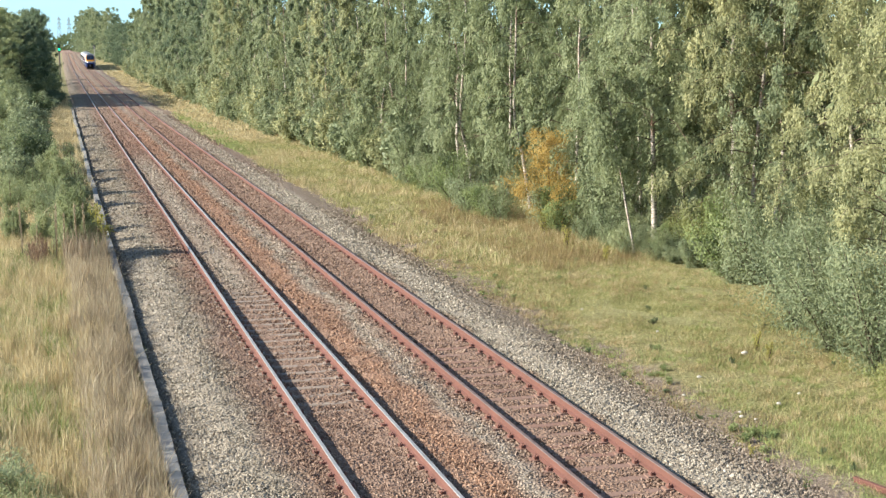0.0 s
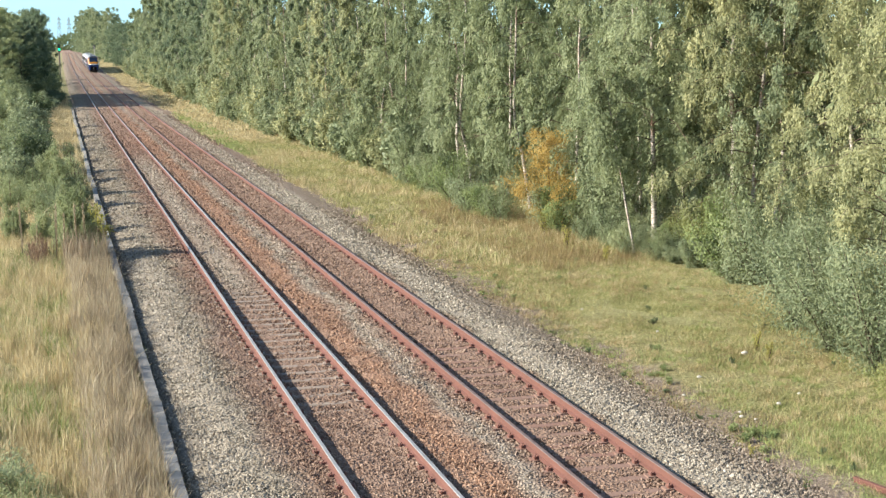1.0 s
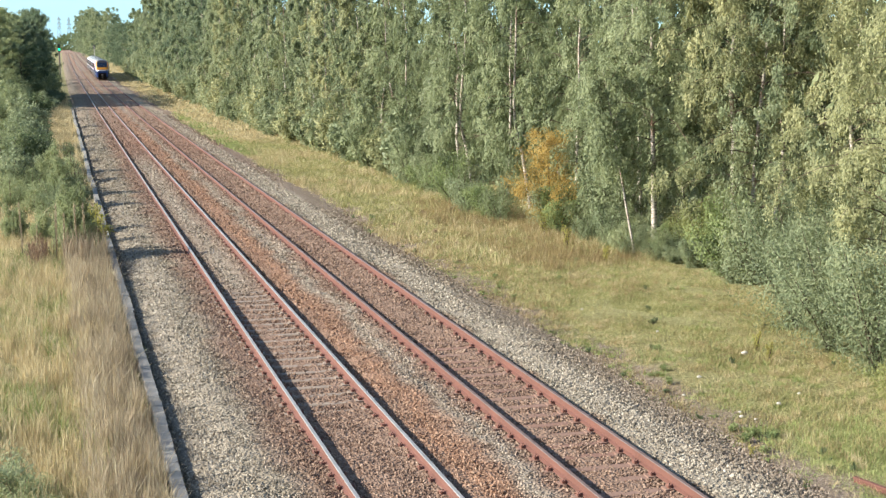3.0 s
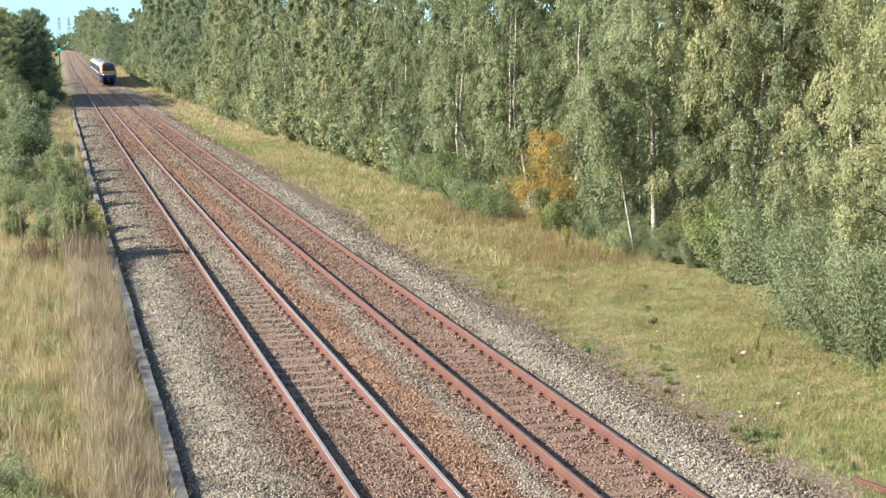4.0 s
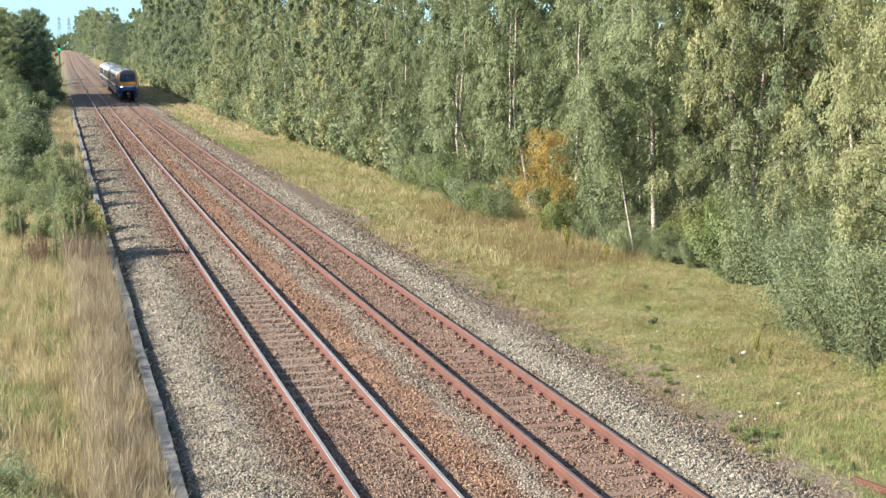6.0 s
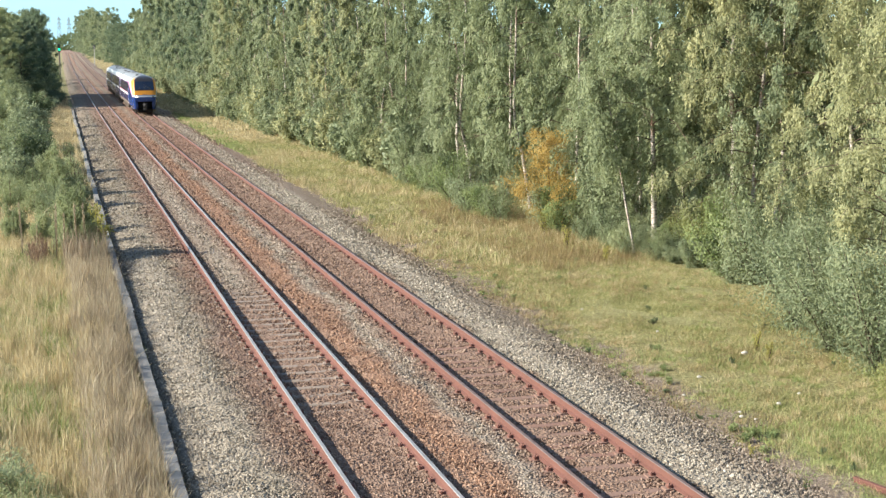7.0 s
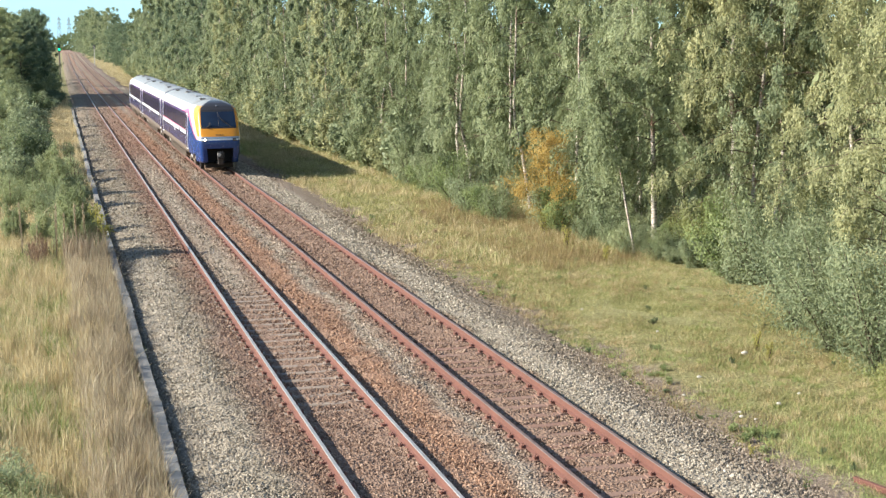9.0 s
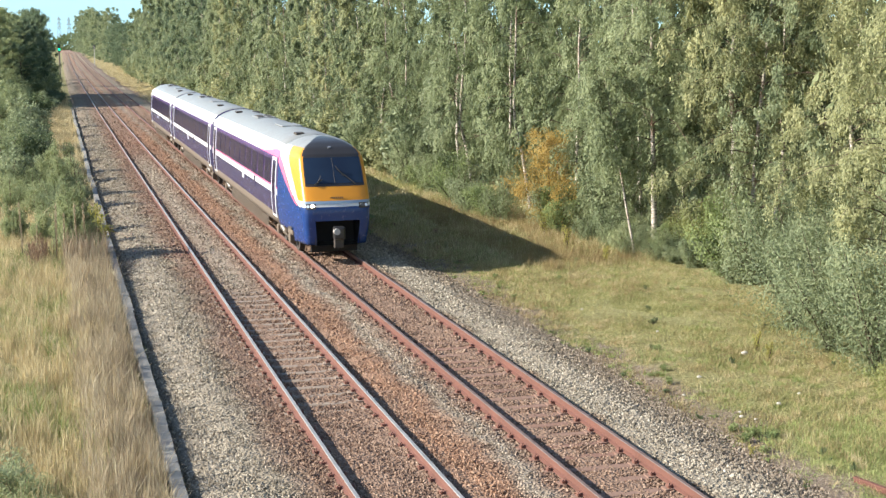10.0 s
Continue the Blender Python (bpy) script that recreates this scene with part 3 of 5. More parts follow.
    way = unit(r.normal(0, 0.40, c.shape) + [0, 0, -0.95 * droop])
    axis = np.stack([np.interp(c[:, 2], spine[:, 2], spine[:, 0]), np.interp(c[:, 2], spine[:, 2], spine[:, 1]), c[:, 2] - 0.6], 1)
    lv, lf = leaves(c, way, leaf * 1.1, leaf * 0.45, r, c - axis, tri=True)
    lv[:, 2] = np.maximum(lv[:, 2], 0.03)
    return fast_mesh("trunk", *pieces[0], bark, smooth=True), fast_mesh("limb_work", bv, bf, TWIG, smooth=True), fast_mesh("crown", lv, lf, foliage)


def bush_meshes(seed, wide, high, n_leaf, leaf, foliage, lobes=9, aspect=0.6, upright=0.3):
    """A shrub: stems that fan out from the ground and lumps of leaves on them."""
    r = np.random.default_rng(seed)
    stems, cs = [], []
    for i in range(lobes):
        az, rad = i * 2.4 + r.normal(0, 0.3), wide / 2 * math.sqrt((i + 0.3) / lobes) * r.uniform(0.7, 1.1)
        tip = np.array([math.cos(az) * rad, math.sin(az) * rad, high * r.uniform(0.55, 1.0) * (1 - 0.35 * (2 * rad / wide) ** 2)])
        t = np.linspace(0, 1, 5)[:, None]
        stems.append(tube(tip * np.concatenate([t ** 1.4, t ** 1.4, t], 1), np.linspace(0.03, 0.006, 5), 4))
        m = n_leaf // lobes
        lobe = r.uniform(0.22, 0.42) * wide * 0.62
        u = r.random(m) ** 0.6
        mid = tip * np.stack([u ** 1.2, u ** 1.2, u * 0.98], 1)
        g = unit(r.normal(size=(m, 3))) * (r.random((m, 1)) ** 0.45) * lobe * (0.55 + 0.45 * np.sin(u * math.pi))[:, None]
        ph = r.uniform(0, 6, 3)
        g *= (1 + 0.35 * np.sin(g[:, :1] * 9 / wide + ph[0]) * np.sin(g[:, 1:2] * 11 / wide + ph[1]))
        cs.append(mid + g)
    c = np.concatenate(cs)
    c[:, 2] = np.abs(c[:, 2]) + 0.02
    way = unit(r.normal(0, 0.8, c.shape) + [0, 0, upright])
    lv, lf = leaves(c, way, leaf, leaf * aspect, r, c - [0, 0, high * 0.3], tri=leaf > 0.085)
    lv[:, 2] = np.maximum(lv[:, 2], 0.02)
    sv, sf = joined(stems)
    return fast_mesh("stem", sv, sf, TWIG, smooth=True), fast_mesh("foliage", lv, lf, foliage)


def plant(name, meshes, names, x, y, label, category, turn=0.0, size=1.0, tall=1.0, lean=(0, 0), group="", sink=0.05):
    """One plant of a kind at its spot: an Empty at the foot with its two parts."""
    z = float(ground_z(np.float64(x), np.float64(y))) - sink
    ob = tagged(new(name), label, category, group)
    ob.matrix_basis = pose(x, y, z, lean[0], lean[1], 0) @ pose(0, 0, 0, 0, 0, turn) @ Matrix.Diagonal((size, size, size * tall, 1))
    for n, me in zip(names, meshes):
        made = part(n, me, ob)
        if n in ("stem", "limb_work"):
            tagged(made, kind="stuff")
    return ob


TC, SF = ("trunk", "limb_work", "crown"), ("stem", "foliage")
NEAR = [tree_meshes(s, 11.0, 2.45, n, 0.118 if n < 40000 else 0.095 if n < 55000 else 0.078, BARK, f, low=lo, limbs=46, r0=0.08 if lo < 0.25 else 0.125, clump=0.40) for s, n, f, lo in
        ((11, 34000, LEAF_BIRCH, 0.08), (12, 46000, LEAF_OLIVE, 0.10), (13, 42000, LEAF_WILLOW, 0.05), (14, 30000, LEAF_BIRCH, 0.2), (15, 30000, LEAF_OLIVE, 0.34), (16, 62000, LEAF_OLIVE, 0.08))]
MID = [tree_meshes(s, 12.0, 2.5, 13000, 0.19, BARK, f, low=0.04, limbs=40, clump=0.40) for s, f in ((21, LEAF_BIRCH), (22, LEAF_BIRCH), (23, LEAF_OLIVE), (24, LEAF_WILLOW))]
FAR = [tree_meshes(s, 15.0, 3.4, 9500, 0.28, BARK, f, low=0.03, limbs=40, clump=0.1) for s, f in ((31, LEAF_BIRCH), (32, LEAF_COPSE), (33, LEAF_BIRCH), (34, LEAF_WILLOW))]
COPSE = [tree_meshes(s, 15.0, 3.8, 8000, 0.34, BARK, LEAF_COPSE, low=0.03, droop=0.4, limbs=40) for s in (35, 36)]
BACK = [tree_meshes(s, 12.0, 3.0, 3800, 0.33, BARK, f, low=0.04, limbs=24) for s, f in ((41, LEAF_BIRCH), (42, LEAF_BIRCH))]
DEEP = [tree_meshes(s, 11.5, 2.7, 25000, 0.108, BARK, f, low=0.04, limbs=44, clump=0.40) for s, f in ((45, LEAF_BIRCH), (46, LEAF_WILLOW))]
WOOD = "trees along the line"
LABELS = {LEAF_BIRCH: "silver birch with drooping grey-green foliage and a white trunk", LEAF_OLIVE: "silver birch with foliage turning olive and brown",
          LEAF_WILLOW: "birch with pale silvery green foliage at the wood's edge", LEAF_GREEN: "tall leafy green tree beside the line",
          LEAF_COPSE: "dark leafy tree in the far copse beside the line",
          LEAF_DARK: "dark green tree standing deep in the wood"}


def tree(kind, i, x, y, **kw):
    m = kind[i % len(kind)]
    return plant("birch_tree", m, TC, x, y, LABELS[m[2].materials[0]], "tree", turn=rng.uniform(0, 360), group=WOOD, **kw)


def right_wood():
    # three birches whose trunks show through openings in the crown
    for seed, high, leaf, n, low, r0, x, y, bow, gap in ((17, 11.6, 0.10, 48000, 0.26, 0.112, 19.80, 46.1, (0.0, 0.3, 1.0), (-1.98, (0.7, 3.2, 0.5), (3.5, 4.3, 0.3))),
                                                         (18, 12.5, 0.085, 60000, 0.10, 0.095, 21.10, 41.4, (1.0, 0.0, 1.5), (-2.04, (2.1, 3.3, 0.26), (4.9, 6.3, 0.28))),
                                                         (19, 6.4, 0.10, 15000, 0.45, 0.052, 18.80, 45.4, (-1.2, 0.0, 1.0), (-1.96, (0.2, 3.2, 0.16)))):
        m = tree_meshes(seed, high, 3.0 if seed == 17 else 2.5 if seed == 18 else 1.5, n, leaf, BARK, LEAF_OLIVE if seed == 18 else LEAF_BIRCH, low=low, limbs=46, r0=r0, clump=0.36, gap=gap, bow=bow, inner=0.04)
        plant("birch_tree", m, TC, x, y, LABELS[m[2].materials[0]], "tree", group=WOOD)
    # trees at the edge
    for i, x, y, tall, lean in ((1, 23.2, 42.6, 1.15, (2, 1)), (2, 23.4, 40.4, 1.25, (0, 0)), (0, 24.6, 43.5, 1.25, (0, 0)), (1, 22.6, 38.2, 1.12, (0, 4)),
                                (2, 20.7, 49.6, 1.12, (0, 0)), (3, 19.0, 65.8, 1.0, (0, 0)), (0, 18.3, 77.1, 1.0, (0, 1)), (5, 21.4, 33.2, 1.05, (0, -2)),
                                (5, 19.0, 30.0, 1.0, (0, 1)), (5, 19.4, 26.4, 1.05, (0, 0)), (3, 21.6, 48.4, 1.05, (0, 0)), (0, 22.4, 45.0, 1.05, (0, 0)), (4, 21.7, 44.3, 1.12, (0, 0)), (0, 20.2, 55.0, 1.15, (0, 0)), (3, 19.6, 59.0, 1.15, (0, -2)),
                                (0, 19.6, 62.4, 1.15, (0, 0)), (2, 19.6, 70.5, 1.12, (0, 0)), (0, 19.8, 73.6, 1.1, (0, 0))):
        tree(NEAR, i, x, y, tall=tall, lean=lean, size=rng.uniform(0.97, 1.1))
    y = 80.5
    i = 0
    while y < 160:
        tree(MID, i + int(rng.integers(0, 2)), 18.7 - (y - 80) * 0.016 + rng.uniform(-0.6, 0.9), y, size=rng.uniform(0.88, 1.06), tall=rng.uniform(0.9, 1.1) * (0.98 + 0.0010 * (y - 80)))
        y += rng.uniform(2.6, 3.8)
        i += 1
    while y < 350:
        tree(FAR, i, 18.6 + rng.uniform(-0.8, 1.2), y, size=rng.uniform(0.9, 1.1) * (1.0 if y < 300 else 0.8), tall=0.9 + 0.0012 * (y - 160) + rng.uniform(-0.08, 0.1))
        y += rng.uniform(4.2, 6.2)
        i += 1
    while y < 830:
        tree(COPSE if y < 480 else FAR, i, 20.0 - (y - 350) * 0.010 + rng.uniform(-1.5, 1.5), y, size=(0.8 if y < 430 else 0.88 if y < 480 else 1.15 if y < 640 else 1.35) * rng.uniform(0.9, 1.05), tall=rng.uniform(0.85, 1.05))
        y += rng.uniform(6.5, 11)
        i += 1
    # deeper in the wood
    for row, (x0, y0, y1, step) in enumerate(((22.8, 24, 150, 3.6), (26.0, 26, 84, 4.6))):
        y = y0
        while y < y1:
            tree(DEEP if y < 62 and not row else BACK, i + row, x0 + rng.uniform(-1.2, 1.2), y, size=rng.uniform(0.92, 1.15), tall=(rng.uniform(0.9, 1.12) if y < 70 or y > 95 else 1.0) * (1.2 if row else 1.0))
            y += step * rng.uniform(0.8, 1.25)
            i += 1
    y = 150.0
    while y < 300:
        tree(FAR, i, 23.5 + rng.uniform(-1.5, 1.5), y, size=rng.uniform(1.0, 1.2), tall=rng.uniform(0.9, 1.2))
        y += 14 * rng.uniform(0.8, 1.25)
        i += 1


right_wood()

WILLOW = [bush_meshes(s, 3.4, 3.4, 13000, 0.08, LEAF_WILLOW, aspect=0.36, upright=0.5) for s in (51, 52)]
EDGE = [bush_meshes(s, 2.6, 2.3, 5000, 0.088, f, aspect=0.55) for s, f in ((61, LEAF_BIRCH), (62, LEAF_GREEN), (63, LEAF_WILLOW))]
EDGE_FAR = [bush_meshes(s, 3.4, 3.2, 2600, 0.24, f, aspect=0.6) for s, f in ((64, LEAF_BIRCH), (65, LEAF_WILLOW), (66, LEAF_OLIVE))]
GOLD = tree_meshes(71, 3.9, 1.7, 11000, 0.085, TWIG, LEAF_GOLD, low=0.16, droop=0.35, r0=0.03, limbs=30)
SHRUB = {LEAF_BIRCH: "low grey-green shrub at the wood's edge", LEAF_GREEN: "fresh green shrub at the wood's edge", LEAF_WILLOW: "grey-green willow bush with narrow leaves",
         LEAF_OLIVE: "olive green shrub at the wood's edge"}


def shrub(kind, i, x, y, **kw):
    m = kind[i % len(kind)]
    return plant("shrub", m, SF, x, y, SHRUB[m[1].materials[0]], "shrub", turn=rng.uniform(0, 360), group="shrubs by the wood", **kw)


def right_edge():
    for x, y, s in ((16.7, 24.6, 1.0), (16.75, 27.0, 1.05), (17.1, 29.6, 1.1), (17.7, 32.2, 1.1), (20.0, 36.4, 0.85), (15.9, 23.2, 0.7), (18.6, 22.6, 1.2), (19.6, 27.8, 1.3), (20.0, 32.5, 1.25), (20.5, 39.4, 0.62)):
        shrub(WILLOW, int(y * 10), x, y, size=s, tall=rng.uniform(0.95, 1.2))
    lime = bush_meshes(74, 2.2, 2.2, 3400, 0.09, LEAF_LIME, aspect=0.55)
    for x, y, s, t in ((20.2, 43.4, 0.85, 1.2), (19.5, 44.6, 0.45, 0.9), (20.6, 45.2, 0.7, 1.1), (19.4, 42.3, 0.4, 0.9), (19.7, 47.2, 0.5, 1.0), (15.9, 24.9, 0.55, 0.9), (15.6, 24.0, 0.4, 0.8)):
        plant("shrub", lime, SF, x, y, "bright yellow-green shrub under the birches", "shrub", rng.uniform(0, 360), s, t, group="shrubs by the wood")
    plant("golden_birch", GOLD, TC, 17.95, 51.9, "young birch with bright golden autumn leaves", "tree", size=0.9, group="shrubs by the wood")
    for i, (x, y, s, t) in enumerate(((18.9, 43.7, 0.5, 0.9), (19.3, 42.0, 0.55, 1.0), (19.6, 40.6, 0.6, 1.0), (19.1, 45.6, 0.5, 1.1), (18.5, 47.0, 0.45, 0.9), (18.3, 48.7, 0.5, 1.0), (18.35, 45.0, 0.4, 0.8), (19.2, 38.9, 0.6, 0.9), (18.95, 49.6, 0.95, 1.1), (18.75, 47.8, 0.72, 1.1), (19.5, 51.0, 1.1, 1.2), (19.6, 48.9, 1.0, 1.3), (18.6, 46.2, 0.5, 1.0), (19.15, 43.0, 0.42, 0.8), (19.25, 44.4, 0.45, 1.0), (19.55, 43.7, 0.5, 0.9))):
        shrub(EDGE, (0, 2)[i % 2], x, y, size=s, tall=t)
    y, i = 38.5, 0
    while y < 72:
        shrub(EDGE, i, 17.2 + rng.uniform(-0.4, 0.4) + (2.4 if y < 49 else 1.0 if y < 55 else 0), y, size=rng.uniform(0.7, 1.1) * (0.6 if 42 < y < 48 else 1), tall=rng.uniform(0.8, 1.3))
        y += rng.uniform(1.3, 2.3)
        i += 1
    while y < 340:
        shrub(EDGE_FAR, i, (17.1 if y < 100 else 16.9 if y < 140 else 16.7) + rng.uniform(-0.6, 0.7), y, size=rng.uniform(0.8, 1.2), tall=rng.uniform(0.8, 1.3))
        y += rng.uniform(3.5, 5.5)
        i += 1


right_edge()


# ---- the overgrown side by the trough ----
LEFT_GREEN = [bush_meshes(s, 2.0, 1.7, 4200, 0.102, f, aspect=0.36, upright=0.6) for s, f in ((81, LEAF_SALLOW), (82, LEAF_BIRCH))]
LEFT_TALL = [bush_meshes(s, 1.9, 2.4, 6500, 0.125, f, lobes=12, aspect=0.42, upright=0.5) for s, f in ((87, LEAF_WILLOW), (88, LEAF_DARK))]
LEFT_BIG = [bush_meshes(s, 5.0, 4.6, 6500, 0.22, f, lobes=14) for s, f in ((83, LEAF_SALLOW), (84, LEAF_COPSE))]
LEFT_TREE = [tree_meshes(s, 11.0, 3.4, 15000, 0.24, TWIG, LEAF_COPSE, low=0.03, droop=0.4, r0=0.2, limbs=44) for s in (85, 86)]
LEFT_PALE = [tree_meshes(s, 11.0, 3.3, 18000, 0.22, TWIG, LEAF_SALLOW, low=0.03, droop=0.5, r0=0.18, limbs=48) for s in (89, 90)]


def left_side():
    g = "plants on the overgrown cess"
    # the two near x -2.75 and -3.0 are unseen, added to shade the grass
    for i, (x, y, s, t) in enumerate(((-0.75, 21.9, 0.62, 0.75), (-1.15, 22.4, 0.75, 0.85), (-0.55, 20.9, 0.5, 0.7), (-2.75, 26.6, 0.8, 1.0), (-3.0, 25.4, 0.8, 1.0), (-0.4, 53.5, 0.7, 0.8), (0.5, 53.8, 0.6, 0.9), (-0.4, 60.5, 0.9, 0.9), (-1.0, 61.5, 0.9, 1.0), (-0.2, 64, 1.0, 0.9), (-2.0, 62.5, 1.0, 1.1),
                                      (0.3, 66.5, 0.9, 0.9), (-1.2, 67, 1.1, 1.0), (-2.4, 68, 1.2, 1.2), (0.1, 73, 0.9, 0.9), (-1.2, 74, 1.1, 1.0), (-2.6, 77, 1.5, 1.2),
                                      (0.2, 82, 0.9, 0.8), (-2.2, 86, 1.3, 1.1))):
        plant("shrub", LEFT_GREEN[i % 2], SF, x, y, "grey-green leafy shrub among dry grass", "shrub", rng.uniform(0, 360), s, t, group=g)
    for i, (x, y, s, t) in enumerate(((-4.2, 84, 0.5, 0.8), (-3.2, 90, 0.5, 0.8), (-4.6, 97, 0.6, 0.85), (-2.6, 101, 0.5, 0.8), (-4.4, 109, 0.65, 0.85), (-2.4, 113, 0.5, 0.8), (-5.0, 122, 0.75, 0.85),
                                      (-2.6, 127, 0.6, 0.8), (-4.4, 136, 0.8, 0.85), (-1.8, 143, 0.6, 0.75), (-3.4, 152, 0.8, 0.8), (-1.0, 160, 0.65, 0.7), (-4.8, 164, 0.95, 0.85), (-0.2, 174, 0.65, 0.7),
                                      (-2.6, 178, 1.0, 0.9), (0.3, 183, 0.6, 0.75), (-0.8, 196, 0.85, 1.0), (-2.2, 208, 1.0, 1.1), (-0.8, 216, 0.8, 1.0), (-1.2, 236, 0.9, 1.1), (-1.6, 262, 1.0, 1.2), (-2.0, 292, 1.0, 1.3), (-0.3, 258, 0.55, 0.9), (-0.2, 272, 0.62, 1.0), (-0.1, 284, 0.62, 1.1))):
        plant("bush", LEFT_BIG[i % 2], SF, x, y, "large dark green bush on the cess", "bush", rng.uniform(0, 360), s, t, group=g)
    for i, (x, y, s, t) in enumerate(((-6.6, 177, 0.92, 1.05), (-7.8, 188, 1.0, 1.05), (-5.6, 170, 0.72, 0.98), (-6.2, 198, 1.0, 1.0), (-5.2, 184, 0.88, 0.98), (-8.6, 172, 0.95, 1.08), (-7.4, 163, 0.66, 1.0), (-7.2, 182, 0.95, 1.05), (-5.6, 191, 0.92, 1.02), (-9.2, 181, 1.0, 1.05), (-5.6, 204, 0.95, 1.0), (-7.6, 208, 1.0, 1.05), (-4.6, 200, 0.85, 1.0), (-4.8, 210, 0.9, 1.05), (-4.4, 179, 0.75, 1.05), (-4.2, 190, 0.8, 1.05), (-6.8, 203, 1.0, 1.0), (-4.2, 195, 0.8, 1.05), (-4.4, 174, 0.7, 1.0), (-4.0, 206, 0.85, 1.1))):
        plant("tree", LEFT_PALE[i % 2], TC, x, y, "pale leafy tree shading the far tracks", "tree", rng.uniform(0, 360), s, t, group="trees on the cess")
    for i, (x, y, s, t) in enumerate(((-3.5, 173, 0.62, 1.0), (-3.3, 178, 0.68, 1.1), (-3.1, 183, 0.68, 1.2), (-2.9, 188, 0.68, 1.25), (-3.0, 193, 0.68, 1.35), (-2.7, 198, 0.66, 1.4), (-3.6, 196, 0.8, 1.1), (-2.5, 204, 0.64, 1.5), (-2.2, 210, 0.62, 1.6), (-2.0, 216, 0.62, 1.65), (-2.1, 223, 0.65, 1.6), (-3.4, 228, 0.7, 1.4), (-5.4, 246, 1.0, 1.0), (-2.3, 251, 0.8, 1.25),
                                      (-2.2, 268, 0.9, 1.15), (-2.6, 290, 1.0, 1.05), (-5.0, 316, 1.1, 1.1), (-6.0, 350, 1.1, 1.0), (-7, 390, 1.2, 1.0), (-8, 440, 1.2, 1.0), (-9, 500, 1.2, 0.9))):
        plant("tree", LEFT_TREE[i % 2], TC, x, y, "dark leafy tree shading the far tracks", "tree", rng.uniform(0, 360), s, t, group="trees on the cess")
    pale = bush_meshes(98, 5.0, 4.6, 7500, 0.20, LEAF_SALLOW, lobes=16)
    for x, y, s, t in ((-5.2, 147, 0.75, 0.9), (-4.2, 153, 0.8, 0.95), (-6.0, 157, 0.9, 1.0), (-4.4, 161, 0.85, 1.0), (-3.2, 165, 0.7, 1.0), (-5.4, 166, 1.0, 1.1), (-6.0, 139, 0.8, 0.9), (-4.6, 143, 0.6, 0.85)):
        plant("bush", pale, SF, x, y, "pale grey-green sallow bush on the cess", "bush", rng.uniform(0, 360), s, t, group=g)
    for i, (x, yy, s, t) in enumerate(((-1.5, 71.4, 1.5, 0.8), (-1.6, 78.2, 1.6, 0.8), (-1.8, 83.6, 1.7, 0.85), (-1.2, 91.6, 1.4, 0.75), (-2.0, 100.6, 1.8, 0.85), (-1.4, 106, 1.3, 0.7), (-2.0, 116, 1.9, 0.85), (-1.6, 129, 1.8, 0.8), (-1.4, 143, 1.7, 0.8))):
        plant("tall_shrub", LEFT_TALL[i % 2], SF, x, yy, "tall leafy shrub shading the edge of the ballast", "shrub", rng.uniform(0, 360), s, t, group=g)
    dense = bush_meshes(97, 1.7, 2.7, 9500, 0.11, LEAF_SALLOW, lobes=14, aspect=0.36, upright=0.7)
    for x, yy, s, t in ((0.45, 49.4, 0.95, 1.2), (0.8, 48.7, 0.62, 1.0), (-0.6, 52.4, 0.75, 0.8), (-1.6, 53.0, 0.8, 0.8), (0.2, 49.9, 0.8, 1.15), (0.6, 49.0, 0.8, 1.05), (0.35, 56.8, 0.8, 0.95), (0.1, 65.4, 0.95, 1.0), (-0.3, 70.5, 1.0, 1.1)):
        plant("tall_shrub", dense, SF, x, yy, "dense grey-green shrub shading the edge of the ballast", "shrub", rng.uniform(0, 360), s, t, group=g)
    tall_herb = bush_meshes(93, 0.8, 1.75, 900, 0.11, LEAF_SALLOW, lobes=8, aspect=0.22, upright=0.9)
    for x, yy, s in ((0.45, 48.8, 0.7), (0.95, 49.0, 0.95), (1.1, 49.7, 0.95), (0.8, 49.5, 1.1), (1.05, 48.5, 0.9), (1.1, 47.6, 0.75), (1.0, 46.8, 0.65), (-0.2, 48.9, 0.7), (-0.9, 49.0, 0.7), (1.05, 56.2, 0.9), (0.95, 56.9, 1.0), (1.1, 57.5, 0.85), (1.05, 65.6, 0.9), (1.0, 66.5, 1.05),
                     (0.9, 72.0, 1.1), (1.0, 73.0, 1.05), (0.8, 80.5, 1.1), (0.9, 81.6, 1.1), (0.6, 90.5, 1.15), (0.8, 92.0, 1.15)):
        plant("tall_herb", tall_herb, SF, x - 0.1, yy, "tall narrow-leaved green herb among the dry stalks", "plant", rng.uniform(0, 360), s * 1.35, 0.58, group=g)
    y = bush_meshes(91, 0.9, 1.5, 900, 0.11, LEAF_YELLOW, lobes=6, aspect=0.45)
    plant("yellow_shrub", y, SF, 1.10, 50.6, "yellowing leafy shrub leaning to the trough", "shrub", 20, 1.3, group=g)
    plant("yellow_shrub", y, SF, 1.08, 53.4, "yellowing leafy shrub leaning to the trough", "shrub", 140, 1.1, group=g)
    w = bush_meshes(92, 0.6, 1.3, 1100, 0.065, LEAF_RED, lobes=9, aspect=0.22, upright=2.4)
    for x, yy, s in ((-0.95, 47.4, 1.0), (-0.8, 47.0, 0.9), (0.6, 47.4, 0.85), (-0.6, 47.8, 1.05), (0.85, 47.3, 0.85), (0.25, 47.9, 0.8)):
        plant("willowherb", w, SF, x, yy, "reddish seeding willowherb clump in dry grass", "plant", rng.uniform(0, 360), s, group=g)


left_side()


